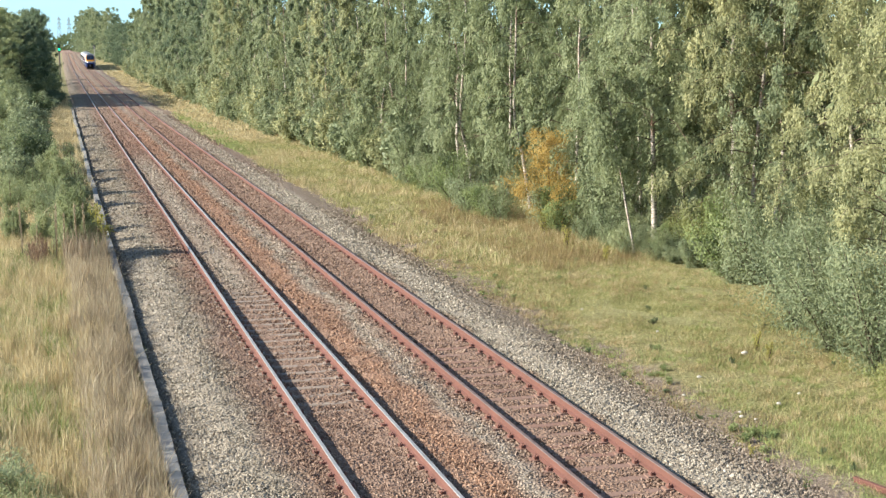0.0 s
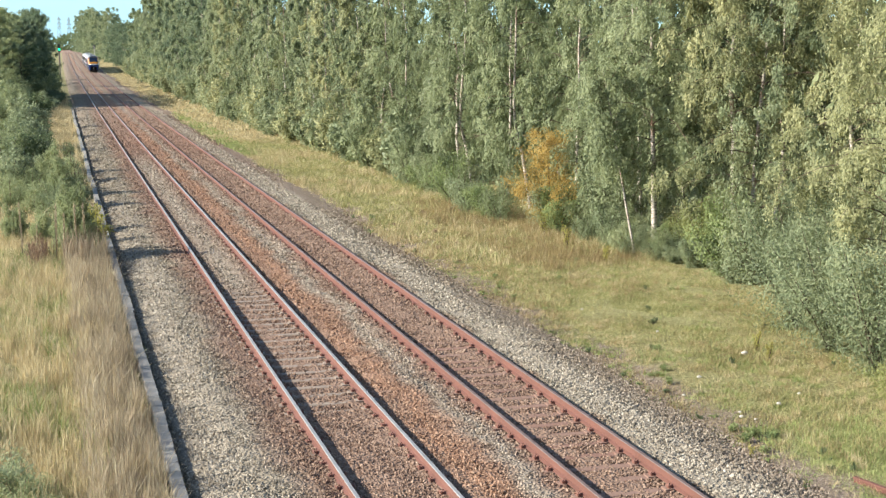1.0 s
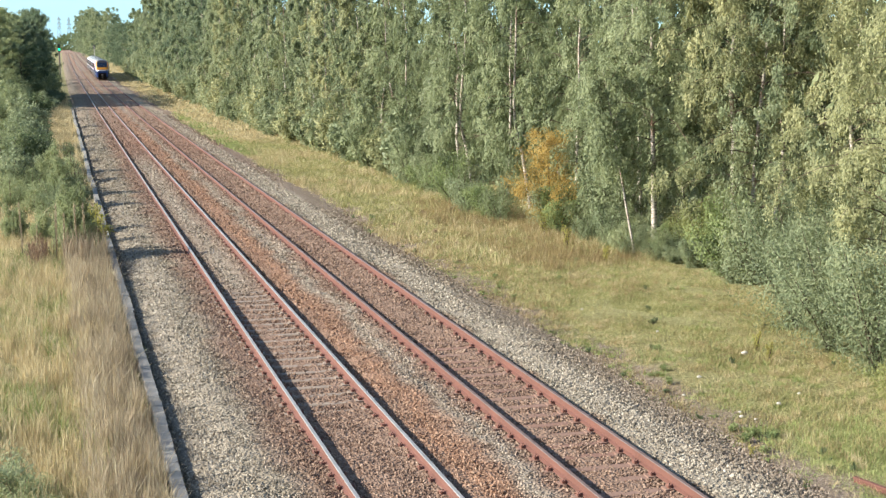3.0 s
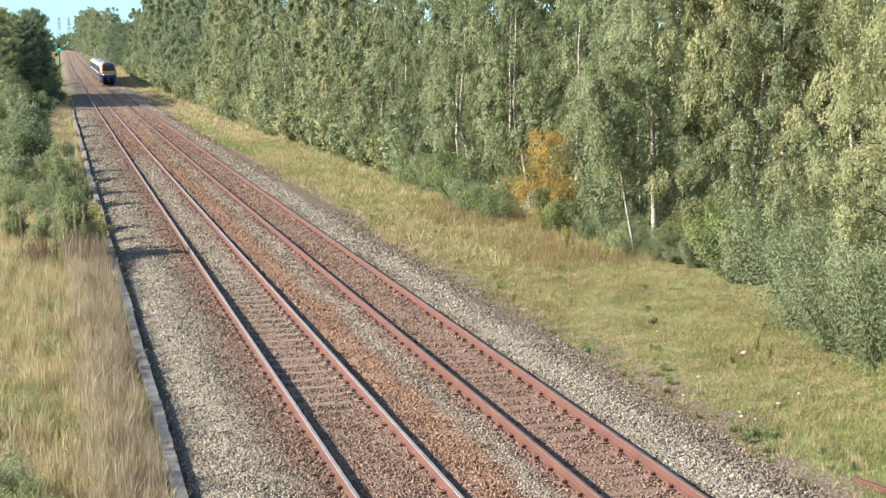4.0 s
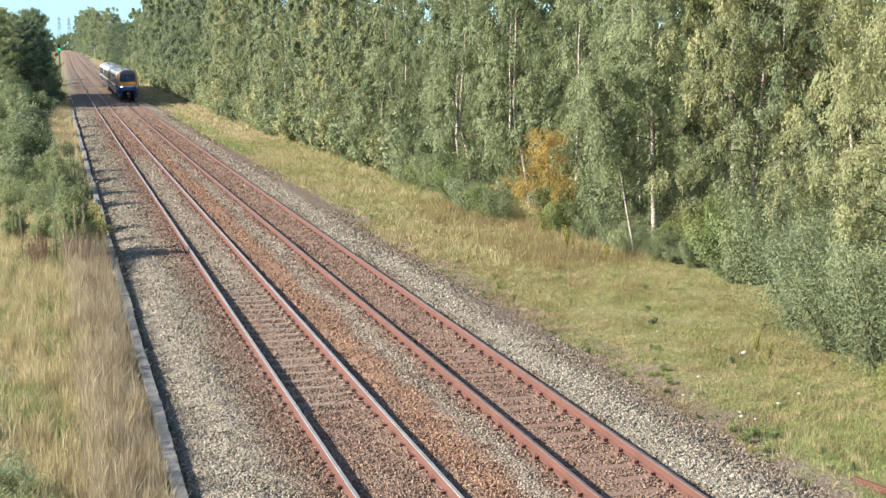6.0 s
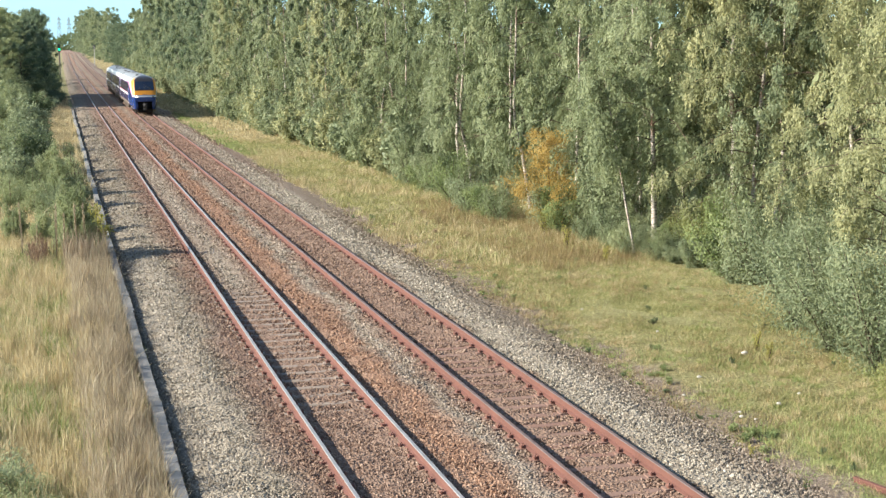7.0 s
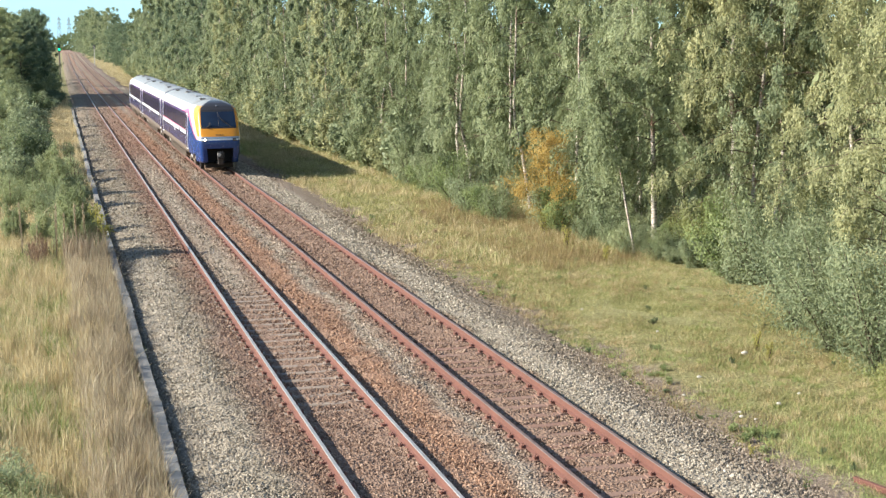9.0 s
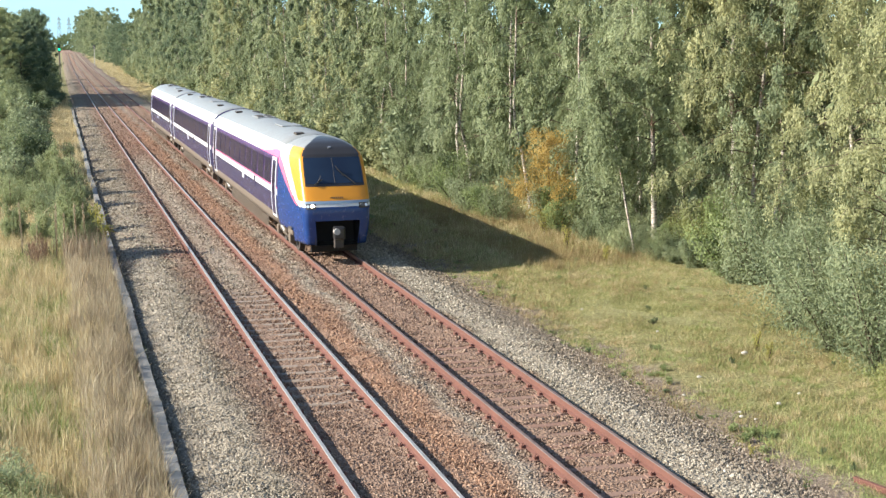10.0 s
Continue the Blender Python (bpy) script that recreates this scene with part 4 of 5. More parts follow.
def seed_stalk():
    """A dead upright stem with a pale seed head."""
    r = np.random.default_rng(5)
    z = np.linspace(0, 0.95, 7)
    v, f = tube(np.stack([0.02 * np.sin(z * 3), 0.015 * np.cos(z * 4), z], 1), np.linspace(0.014, 0.006, 7), 5)
    c = np.stack([r.normal(0, 0.012, 260), r.normal(0, 0.012, 260), r.uniform(0.35, 1.08, 260)], 1)
    hv, hf = leaves(c, unit(r.normal(0, 0.3, c.shape) + [0, 0, 1]), 0.055, 0.016, r)
    return fast_mesh("stem", v, f, TWIG, smooth=True), fast_mesh("seed_head", hv, hf, GRASS_PALE)


STALK = seed_stalk()
for x, y, s in ((-1.22, 48.6, 1.95), (-0.80, 48.2, 1.3), (-0.18, 48.6, 1.9), (0.06, 48.3, 1.65), (0.49, 48.4, 1.95), (0.77, 48.2, 1.95)):
    plant("seed_stalk", STALK, ("stem", "seed_head"), x, y, "tall dead pale seed stalk standing in grass", "plant", rng.uniform(0, 360), s * 0.62, 1.58, lean=(rng.normal(0, 3), rng.normal(0, 3)),
          group="stalks among the grass")


# ---- grass ----
def blades(x, y, high, wide, lean, r, short=False):
    """Bent tapering blades: five corners each, as a quad and its tip; short ones are one pointed piece."""
    n = len(x)
    z = ground_z(x, y)
    az = r.uniform(0, 2 * math.pi, n)
    side = np.stack([np.cos(az), np.sin(az), np.zeros(n)], 1) * (wide * r.uniform(0.7, 1.3, n))[:, None] / 2
    h = (high * r.uniform(0.55, 1.3, n))[:, None]
    az2 = r.uniform(0, 2 * math.pi, n)
    bow = np.stack([np.cos(az2), np.sin(az2), np.zeros(n)], 1) * (np.abs(r.normal(0, lean, n)))[:, None] * h
    up = np.array([0, 0, 1.0])
    b = np.stack([x, y, z - 0.02], 1)
    if short:
        v = np.stack([b - side, b + side, b + up * h * (1 - 0.3 * lean) + bow], 1)
        return v.reshape(-1, 3), np.arange(3 * n).reshape(n, 3)
    m = b + up * h * 0.6 + bow * 0.35
    v = np.stack([b - side, b + side, m + side * 0.75, b + up * h * (1 - 0.3 * lean) + bow, m - side * 0.75], 1)
    i = 5 * np.arange(n)
    f = np.concatenate([np.stack([i, i + 1, i + 2], 1), np.stack([i, i + 2, i + 4], 1), np.stack([i + 4, i + 2, i + 3], 1)])
    return v.reshape(-1, 3), f


def grass_patch(name, label, mat, n, x0, x1, y0, y1, high, wide, lean, keep=None, seed=1, bunch=0.0, tuft=16, short=False):
    """Blades over a stretch of ground; bunched ones stand in tufts that lean and grow alike."""
    r = np.random.default_rng(seed)
    x, y = r.uniform(x0, x1, n), r.uniform(y0, y1, n)
    tall = np.ones(n)
    if bunch:
        k = np.arange(n) // tuft * tuft
        grow = r.uniform(0.55, 1.35, n)
        x = np.clip(x[k] + r.normal(0, bunch, n), x0, x1)
        y = np.clip(y[k] + r.normal(0, bunch, n), y0, y1)
        tall = grow[k]
    if keep is not None:
        m = keep(x, y, r)
        x, y, tall = x[m], y[m], tall[m]
    v, f = blades(x, y, high * tall, wide, lean, r, short)
    tagged(new(name, fast_mesh(name, v, f, mat)), label, "grass", kind="stuff")


def patchy(scale, cut, off=0.0):
    def keep(x, y, r):
        s = np.sin(x * scale + off) * np.sin(y * scale * 0.7 + off * 2) + 0.6 * np.sin(x * scale * 2.3 + y * scale * 1.1 + off)
        return s + r.normal(0, 0.35, len(x)) > cut
    return keep


grass_patch("dead_stems", "brown dead herb stems leaning beside the trough", GRASS_DEAD, 2600, 0.1, 1.34, 45.9, 49.8, 0.95, 0.020, 0.16, seed=116, bunch=0.22, tuft=16)
LEFT = "tall bleached dry grass beside the cable trough"
grass_patch("dry_grass", LEFT, GRASS_STRAW, 46000, -2.2, 1.36, 19, 54, 0.58, 0.010, 0.42, seed=101, bunch=0.09, tuft=34)
grass_patch("dry_grass", "bleached grass hanging over the trough's edge", GRASS_PALE, 22000, 0.15, 1.38, 19, 62, 0.80, 0.010, 0.28, seed=111, bunch=0.07, tuft=30)
grass_patch("dead_stems", "brown dead stems standing beside the trough", GRASS_DEAD, 9000, 0.55, 1.37, 19, 46, 0.72, 0.009, 0.28, seed=120, bunch=0.08, tuft=20)
grass_patch("dry_grass", "tall bleached dry grass on the far cess", GRASS_DRY, 30000, -2.8, 1.45, 54, 200, 0.62, 0.03, 0.6, seed=102, bunch=0.12)
grass_patch("green_grass", "green grass among the dry stems", GRASS_GREEN, 46000, -2.2, 0.7, 19, 50, 0.46, 0.013, 0.7, lambda x, y, r: patchy(0.9, 0.0)(x, y, r) & (r.random(len(x)) < 0.5 - 0.35 * x), 103, 0.08, 24)


def off_bed(x, y, r):
    """Thins out onto the foot of the ballast."""
    return x + 0.35 * np.sin(y * 0.6) + 0.25 * np.sin(y * 1.7) > 11.45 + 0.2 * (y < 75) + (1.3 + 0.7 * (y < 44)) * r.random(len(x)) ** 1.3 + (y < 36) * 0.9 * np.clip(np.sin(y * 0.42 + 2.2), 0, 1)


grass_patch("mixed_grass", "short olive and straw coloured verge grass", GRASS_MIXED, 260000, 10.5, 19.0, 18, 46, 0.12, 0.013, 0.8, lambda x, y, r: off_bed(x, y, r) & patchy(1.3, -0.8, 4.0)(x, y, r), 104, 0.10, 24, True)
grass_patch("russet_grass", "russet seeding grass in patches on the verge", GRASS_RUSSET, 60000, 11.3, 19.0, 20, 60, 0.16, 0.011, 0.55, patchy(0.62, 0.0, 3.0), 109, 0.2, 24, True)
grass_patch("green_grass", "short fresh green grass in patches", GRASS_GREEN, 90000, 11.4, 18.5, 18, 50, 0.11, 0.016, 0.9, patchy(0.9, 0.45, 1.0), 105, 0.12, 24, True)
grass_patch("tussock_grass", "straw coloured tussocks on the verge", GRASS_DRY, 46000, 11.8, 19.0, 19, 50, 0.18, 0.010, 0.6, patchy(0.5, -0.3, 6.0), 113, 0.06, 60, True)
grass_patch("tussock_grass", "russet brown tussocks on the verge", GRASS_RUSSET, 34000, 11.6, 19.0, 19, 56, 0.20, 0.010, 0.5, patchy(0.8, -0.1, 8.0), 114, 0.16, 40, True)
grass_patch("russet_grass", "tall russet grass along the wood's edge", GRASS_RUSSET, 26000, 14.6, 18.6, 43, 64, 0.36, 0.014, 0.4, patchy(0.8, -0.5, 5.0), 121, 0.16, 30, True)
grass_patch("tussock_grass", "green tussocks on the verge", GRASS_GREEN, 30000, 11.4, 18.0, 19, 48, 0.14, 0.014, 0.85, patchy(0.6, -0.2, 9.0), 115, 0.07, 60, True)
grass_patch("green_grass", "fresh green grass by the foot of the ballast", GRASS_GREEN, 22000, 12.2, 15.6, 18.5, 24.2, 0.13, 0.016, 0.8, None, 110, 0.12, 24, True)
grass_patch("mixed_grass", "tufted straw coloured verge grass", GRASS_MIXED, 90000, 10.7, 20.5, 46, 110, 0.26, 0.03, 0.7, off_bed, 106, 0.12, 20, True)
grass_patch("dry_grass", "bleached dry grass tufts on the verge", GRASS_DRY, 70000, 11.6, 20.5, 44, 120, 0.34, 0.028, 0.6, patchy(0.45, 0.1, 2.0), 107, 0.14, 20, True)
grass_patch("green_grass", "fresh green grass beside the far ballast", GRASS_GREEN, 9000, 11.2, 13.3, 94, 156, 0.28, 0.06, 0.7, lambda x, y, r: r.random(len(x)) < np.clip(1.5 - abs(x - 12.1) * 1.1 - abs(y - 122) / 40, 0, 0.7), 112, 0.2)
grass_patch("mixed_grass", "straw coloured verge grass far along the line", GRASS_DRY, 62000, 11.3, 18.5, 110, 620, 0.34, 0.08, 0.7, None, 108, 0.25, 16, True)


def by_the_bed(x, y, r):
    """Low growth that follows the foot of the ballast."""
    foot = 11.6 + 0.30 * (np.sin(y * 0.21) + np.sin(y * 0.083 + 1)) * 0.8 + bend(y)[0]
    return np.abs(x - foot - 0.15) < 0.75 * r.random(len(x)) ** 0.6


grass_patch("low_scrub", "brown dead stems over the foul foot of the ballast", GRASS_DEAD, 42000, 10.5, 13.2, 34, 150, 0.13, 0.026, 0.9, by_the_bed, 117, 0.12, 20, True)
grass_patch("low_scrub", "dark grey-green creeping weeds at the foot of the ballast", LEAF_BIRCH, 16000, 10.5, 12.9, 18.5, 110, 0.07, 0.028, 1.2, by_the_bed, 118, 0.10, 30, True)
grass_patch("low_scrub", "brown creeping stems at the foot of the near ballast", GRASS_DEAD, 34000, 10.5, 13.2, 19, 46, 0.09, 0.014, 1.1, by_the_bed, 119, 0.12, 24, True)


def pale_stones():
    """Pale stones strewn on the verge."""
    for x, y, s in ((15.15, 29.94, 1.7), (13.21, 28.21, 1.2), (12.71, 25.26, 0.9), (12.58, 24.94, 1.0), (13.71, 25.56, 1.2), (14.49, 26.16, 0.9), (12.75, 24.66, 0.8), (12.26, 26.9, 0.9), (14.3, 33.0, 0.9), (13.6, 36.5, 0.9)):
        r = np.random.default_rng(int(x * 100))
        bm = bmesh.new()
        bmesh.ops.create_icosphere(bm, subdivisions=2, radius=0.045 * s)
        for v in bm.verts:
            v.co *= 1 + 0.25 * noise.noise(v.co * 20 + Vector((x, y, 0)))
            v.co.z *= 0.6
        ob = new("pale_stone", bm_mesh("pale_stone", bm, PALE_STONE))
        ob.matrix_basis = pose(x, y, float(ground_z(np.float64(x), np.float64(y))) + 0.03 + 0.01 * s, 0, 0, r.uniform(0, 360))
        tagged(ob, "pale whitish stone lying in the verge grass", "stone", "stones on the verge")


k = Mat("pale_stone", 0.8)
PALE_STONE = k.color(k.ramp(k.noise(18), [(0.3, (0.34, 0.31, 0.27)), (0.7, (0.52, 0.49, 0.44))])).m
pale_stones()
SAPLING = bush_meshes(73, 0.45, 1.0, 260, 0.075, LEAF_YELLOW, lobes=4, aspect=0.5, upright=0.8)
for x, y, s in ((17.1, 47.5, 1.0), (17.4, 50.8, 1.2), (11.53, 22.45, 0.35), (17.2, 44.0, 0.7), (15.4, 29.2, 0.55), (15.6, 30.2, 0.6)):
    plant("yellow_sapling", SAPLING, SF, x, y, "small bright yellow-leaved sapling on the verge", "sapling", rng.uniform(0, 360), s, group="saplings on the verge")


# ---- weeds and flower heads on the verge ----
WEED = [bush_meshes(s, 0.55, 0.30, 320, 0.06, f, lobes=6, aspect=0.45, upright=0.7) for s, f in ((94, LEAF_GREEN), (95, LEAF_DARK), (96, LEAF_RED))]
WEED_LABEL = ("low bright green weed on the gravelly verge", "low dark green weed on the gravelly verge", "reddish dock stems on the grassy verge")


def weeds():
    r = np.random.default_rng(9)
    for i in range(110):
        y = 19.5 + 40.5 * r.random() ** 1.3
        x = r.uniform(10.9, 12.9) if i % 3 else r.uniform(12.4, 17.6)
        k = 2 if i % 3 == 0 and y > 46 else i % 2
        plant("weed", WEED[k], SF, x, y, WEED_LABEL[k], "weed", r.uniform(0, 360), r.uniform(0.25, 0.65), r.uniform(0.5, 1.1) if k < 2 else 1.2, group="weeds on the verge", sink=0.0)
    for x, y in ((11.9, 23.4), (12.2, 23.7), (12.0, 24.1), (12.5, 23.5)):
        plant("weed", WEED[0], SF, x, y, WEED_LABEL[0], "weed", r.uniform(0, 360), 0.75, 0.8, group="weeds on the verge", sink=0.0)


weeds()


# ---- train ----
PROF = [(0.80, 1.30), (0.95, 1.345), (1.15, 1.37), (1.40, 1.39), (1.66, 1.40), (1.80, 1.40), (1.93, 1.398), (2.06, 1.394), (2.16, 1.39), (2.45, 1.37), (2.75, 1.345), (2.90, 1.33), (3.00, 1.32),
        (3.12, 1.295), (3.24, 1.25), (3.36, 1.17), (3.48, 1.04), (3.58, 0.88), (3.66, 0.70), (3.73, 0.48), (3.77, 0.25), (3.785, 0.0)]
PZ, PW = [p[0] for p in PROF], [p[1] for p in PROF]
LONG = 24.0


def half_width(z):
    return float(np.interp(z, PZ, PW))


def paint(z, swoosh=False):
    """Which paint the body wears at height z."""
    if z < 1.15:
        return 6
    if z < 1.80:
        return 0
    if z < 1.86:
        return 1 if swoosh else 0
    if z < 2.0:
        return 1
    if z < 2.06:
        return 2 if swoosh else 1
    if z < 2.98:
        return 3
    if z < 3.06:
        return 4
    return 1 if z < 3.48 else 5


BODY_MATS = [NAVY, WHITE, PINK, PURPLE_DARK, PURPLE, ROOF_GREY, GRIME]


def shell_mesh(y0, y1, swoosh):
    """Sides and roof of a coach between y0 and y1, closed at the ends and below."""
    rows = sorted(set(PZ + [1.86, 2.0, 2.98, 3.06, 3.34]))
    ring = [(half_width(z), z) for z in rows] + [(-half_width(z), z) for z in reversed(rows[:-1])]
    w = len(ring)
    ys = np.linspace(y0, y1, 13)
    v = np.array([(x, y, z) for y in ys for x, z in ring])
    f, idx = [], []
    for i in range(len(ys) - 1):
        for j in range(w):
            k = (j + 1) % w
            f.append((i * w + j, i * w + k, (i + 1) * w + k, (i + 1) * w + j))
            zc = (ring[j][1] + ring[k][1]) / 2
            idx.append(paint(zc, swoosh) if k else 0)
    c = len(v)
    v = np.concatenate([v, [(0, y0, 2.2), (0, y1, 2.2)]])
    for end, o in ((0, 0), (1, (len(ys) - 1) * w)):
        for j in range(w):
            k = (j + 1) % w
            f.append((o + j, o + k, c + end, c + end))
            idx.append(0)
    bm = bmesh.new()
    bv = [bm.verts.new(p) for p in v]
    for face, m in zip(f, idx):
        q = [bv[a] for a in dict.fromkeys(face)]
        bf = bm.faces.new(q)
        bf.material_index = m
        bf.smooth = True
    bmesh.ops.recalc_face_normals(bm, faces=bm.faces)
    return bm_mesh("body", bm, BODY_MATS)


# the cab: how far each height sets back from the nose, and its plan
CAB = 3.4
NOSE = [(0.30, 0.26), (0.8, 0.08), (1.3, 0.0), (1.65, 0.0), (1.9, 0.10), (2.35, 0.36), (2.8, 0.66), (3.3, 1.02), (3.5, 1.28), (3.65, 1.62), (3.74, 2.1), (3.77, 2.5), (3.785, 3.0)]
PLAN = [(0.0, 0.0), (0.26, 0.008), (0.47, 0.024), (0.615, 0.05), (0.70, 0.09), (0.755, 0.18), (0.79, 0.38), (0.84, 0.9), (0.905, 1.6), (0.965, 2.5), (1.0, 3.4)]


FRONT = [(0.8, 1.30), (1.15, 1.37), (1.66, 1.40), (2.2, 1.40), (2.8, 1.385), (3.18, 1.35), (3.30, 1.29), (3.42, 1.17), (3.54, 0.98), (3.64, 0.74), (3.73, 0.46), (3.77, 0.25), (3.785, 0.0)]


def glide(table, s):
    """A smooth curve through the rows of a table, at row s."""
    n = len(table) - 1
    i = min(int(s), n - 1)
    t = s - i
    a, b, c, d = (np.array(table[min(max(k, 0), n)]) for k in (i - 1, i, i + 1, i + 2))
    if i == 0:
        a = b * [1, 1] - (c - b) * [1, -1]
    return 0.5 * (2 * b + (c - a) * t + (2 * a - 5 * b + 4 * c - d) * t * t + (3 * b - a - 3 * c + d) * t ** 3)


def cab_point(z, u):
    """A point of the cab's skin at height z; u runs from 0 in the middle of the front to 1 at the coach's side (negative: the other side)."""
    s = abs(u) * (len(PLAN) - 1)
    fx, fy = (float(q) for q in glide(PLAN, s))
    yf = float(np.interp(z, [p[0] for p in NOSE], [p[1] for p in NOSE]))
    w = half_width(max(z, 0.8)) * (1.0 if z > 0.8 else 0.90 + 0.10 * z / 0.8)
    wf = float(np.interp(max(z, 0.8), [p[0] for p in FRONT], [p[1] for p in FRONT])) * (1.0 if z > 0.8 else 0.90 + 0.10 * z / 0.8)
    t = min(1.0, fy / 2.2)
    w = wf + (w - wf) * t * t * (3 - 2 * t)
    x = math.copysign(fx * w, u) if u else 0.0
    return Vector((x, yf + fy * (CAB - yf) / CAB, z))


def cab_normal(z, u):
    e = 0.01
    a = cab_point(min(z + e, 3.78), u) - cab_point(z - e, u)
    b = cab_point(z, min(u + e, 1)) - cab_point(z, max(u - e, -1))
    n = a.cross(b)
    if n.length < 1e-9:
        return Vector((0, -1, 0))
    n.normalize()
    return n if n.y < 0 or (abs(n.y) < 0.5 and n.x * u > 0) else -n


def cab_patch(name, z0, z1, u0, u1, mat, parent, out=0.012, nz=8, nu=12, label=""):
    """A panel that lies on the cab's skin, a little proud of it."""
    bm = bmesh.new()
    g = []
    for i in range(nz + 1):
        row = []
        for j in range(nu + 1):
            z, u = z0 + (z1 - z0) * i / nz, u0 + (u1 - u0) * j / nu
            row.append(bm.verts.new(cab_point(z, u) + cab_normal(z, u) * out))
        g.append(row)
    for i in range(nz):
        for j in range(nu):
            bm.faces.new((g[i][j], g[i][j + 1], g[i + 1][j + 1], g[i + 1][j])).smooth = True
    bmesh.ops.recalc_face_normals(bm, faces=bm.faces)
    return part(name, bm_mesh(name, bm, mat), parent, label)


def cab_paint(z, u):
    a = abs(u)
    p = cab_point(z, u)
    back = p.y - cab_point(z, 0).y
    if z > 3.26 and a < 0.41 + 0.25 * (z - 3.26):
        return 1
    # yellow front with a curved rear edge, then white, dark and pink bands that sweep back towards the roof
    s = max(0.0, (z - 1.75) / 1.6)
    yellow = 0.42 + 0.85 * s ** 0.7
    white = yellow + 0.20 + 0.80 * s ** 0.7 + (2.0 * max(0.0, z - 3.0) if z < 3.2 else 3.0)
    if 1.90 < z < 3.5 and back < yellow:
        return 2
    if 1.80 < z <= 1.90 and a < 0.50:
        return 3
    if z > 1.72 and back < white:
        return 4 if z < 3.5 else 6
    if z > 1.72 and back < white + 0.11 and z < 2.9:
        return 1
    if z > 1.72 and back < white + 0.11 + 0.14 + 0.9 * s ** 2 and z < 3.14:
        return 5
    if z > 3.06:
        return 6 if z > 3.48 else 4
    return 0


CAB_MATS = [BLUE, BLACK, YELLOW, PALE_BLUE, WHITE, PINK, ROOF_GREY]


def cab_mesh():
    zs = list(np.linspace(0.52, 1.72, 12)) + list(np.linspace(1.76, 3.45, 70)) + [3.5, 3.55, 3.6, 3.65, 3.69, 3.73, 3.755, 3.77, 3.78]
    us = np.linspace(-1, 1, 161)
    bm = bmesh.new()
    g = [[bm.verts.new(cab_point(z, u)) for u in us] for z in zs]
    for i in range(len(zs) - 1):
        for j in range(len(us) - 1):
            zc, uc = (zs[i] + zs[i + 1]) / 2, (us[j] + us[j + 1]) / 2
            if abs(uc) < 0.22 and zc < 1.24:
                continue
            # the bogie stands open behind the cab's lower cheeks
            if zc < 0.88 and cab_point(zc, uc).y > 1.55:
                continue
            f = bm.faces.new((g[i][j], g[i][j + 1], g[i + 1][j + 1], g[i + 1][j]))
            f.smooth, f.material_index = True, cab_paint(zc, uc)
    for row, z in ((g[0], 0.52), (g[-1], 3.785)):
        mid = bm.verts.new((0, CAB - 0.2 if z > 1 else 1.4, z))
        for j in range(len(us) - 1):
            if z < 1 and row[j].co.y > 1.5:
                continue
            f = bm.faces.new((row[j], row[j + 1], mid))
            f.material_index = 6 if z > 1 else 1
    bmesh.ops.recalc_face_normals(bm, faces=bm.faces)
    return bm_mesh("cab", bm, CAB_MATS)


def side_box(name, s, y, z0, z1, wide, mat, parent, proud=0.012, label="", m=None):
    """A panel that follows the coach's side: s is the side, y its middle along the coach."""
    bm = bmesh.new()
    n = 6
    rows = []
    for i in range(n + 1):
        z = z0 + (z1 - z0) * i / n
        x = half_width(z)
        rows.append([bm.verts.new((s * (x + proud), y - wide / 2, z)), bm.verts.new((s * (x + proud), y + wide / 2, z)),
                     bm.verts.new((s * (x - 0.03), y + wide / 2, z)), bm.verts.new((s * (x - 0.03), y - wide / 2, z))])
    for a, b in zip(rows, rows[1:]):
        for j in range(4):
            k = (j + 1) % 4
            bm.faces.new((a[j], a[k], b[k], b[j]))
    bm.faces.new(rows[0]), bm.faces.new(rows[-1])
    bmesh.ops.recalc_face_normals(bm, faces=bm.faces)
    return part(name, bm_mesh(name, bm, mat), parent, label, m)


def train_door(s, y, coach):
    d = side_box("door", s, y, 1.02, 3.02, 0.98, WHITE, coach, 0.020, "white-framed sliding passenger door")
    side_box("door_leaf", s, y, 1.10, 2.92, 0.66, NAVY, d, 0.028)
    side_box("door_window", s, y, 1.75, 2.80, 0.34, GLASS, d, 0.036)


def wheelset(bogie, y):
    bm = bmesh.new()
    for s in (-1, 1):
        rod(bm, (s * 0.70, y, 0.42), (s * 0.83, y, 0.42), 0.42, sides=24)
        rod(bm, (s * 0.66, y, 0.42), (s * 0.70, y, 0.42), 0.45, sides=24)
        rod(bm, (s * 0.83, y, 0.42), (s * 0.86, y, 0.42), 0.24, sides=16)
    rod(bm, (-0.8, y, 0.42), (0.8, y, 0.42), 0.08, sides=10)
    part("wheelset", bm_mesh("wheelset", bm, DARK), bogie)
    for s in (-1, 1):
        boxed("axle_box", (0.22, 0.34, 0.30), (s * 1.02, y, 0.44), GRIME, bogie, 0.04)


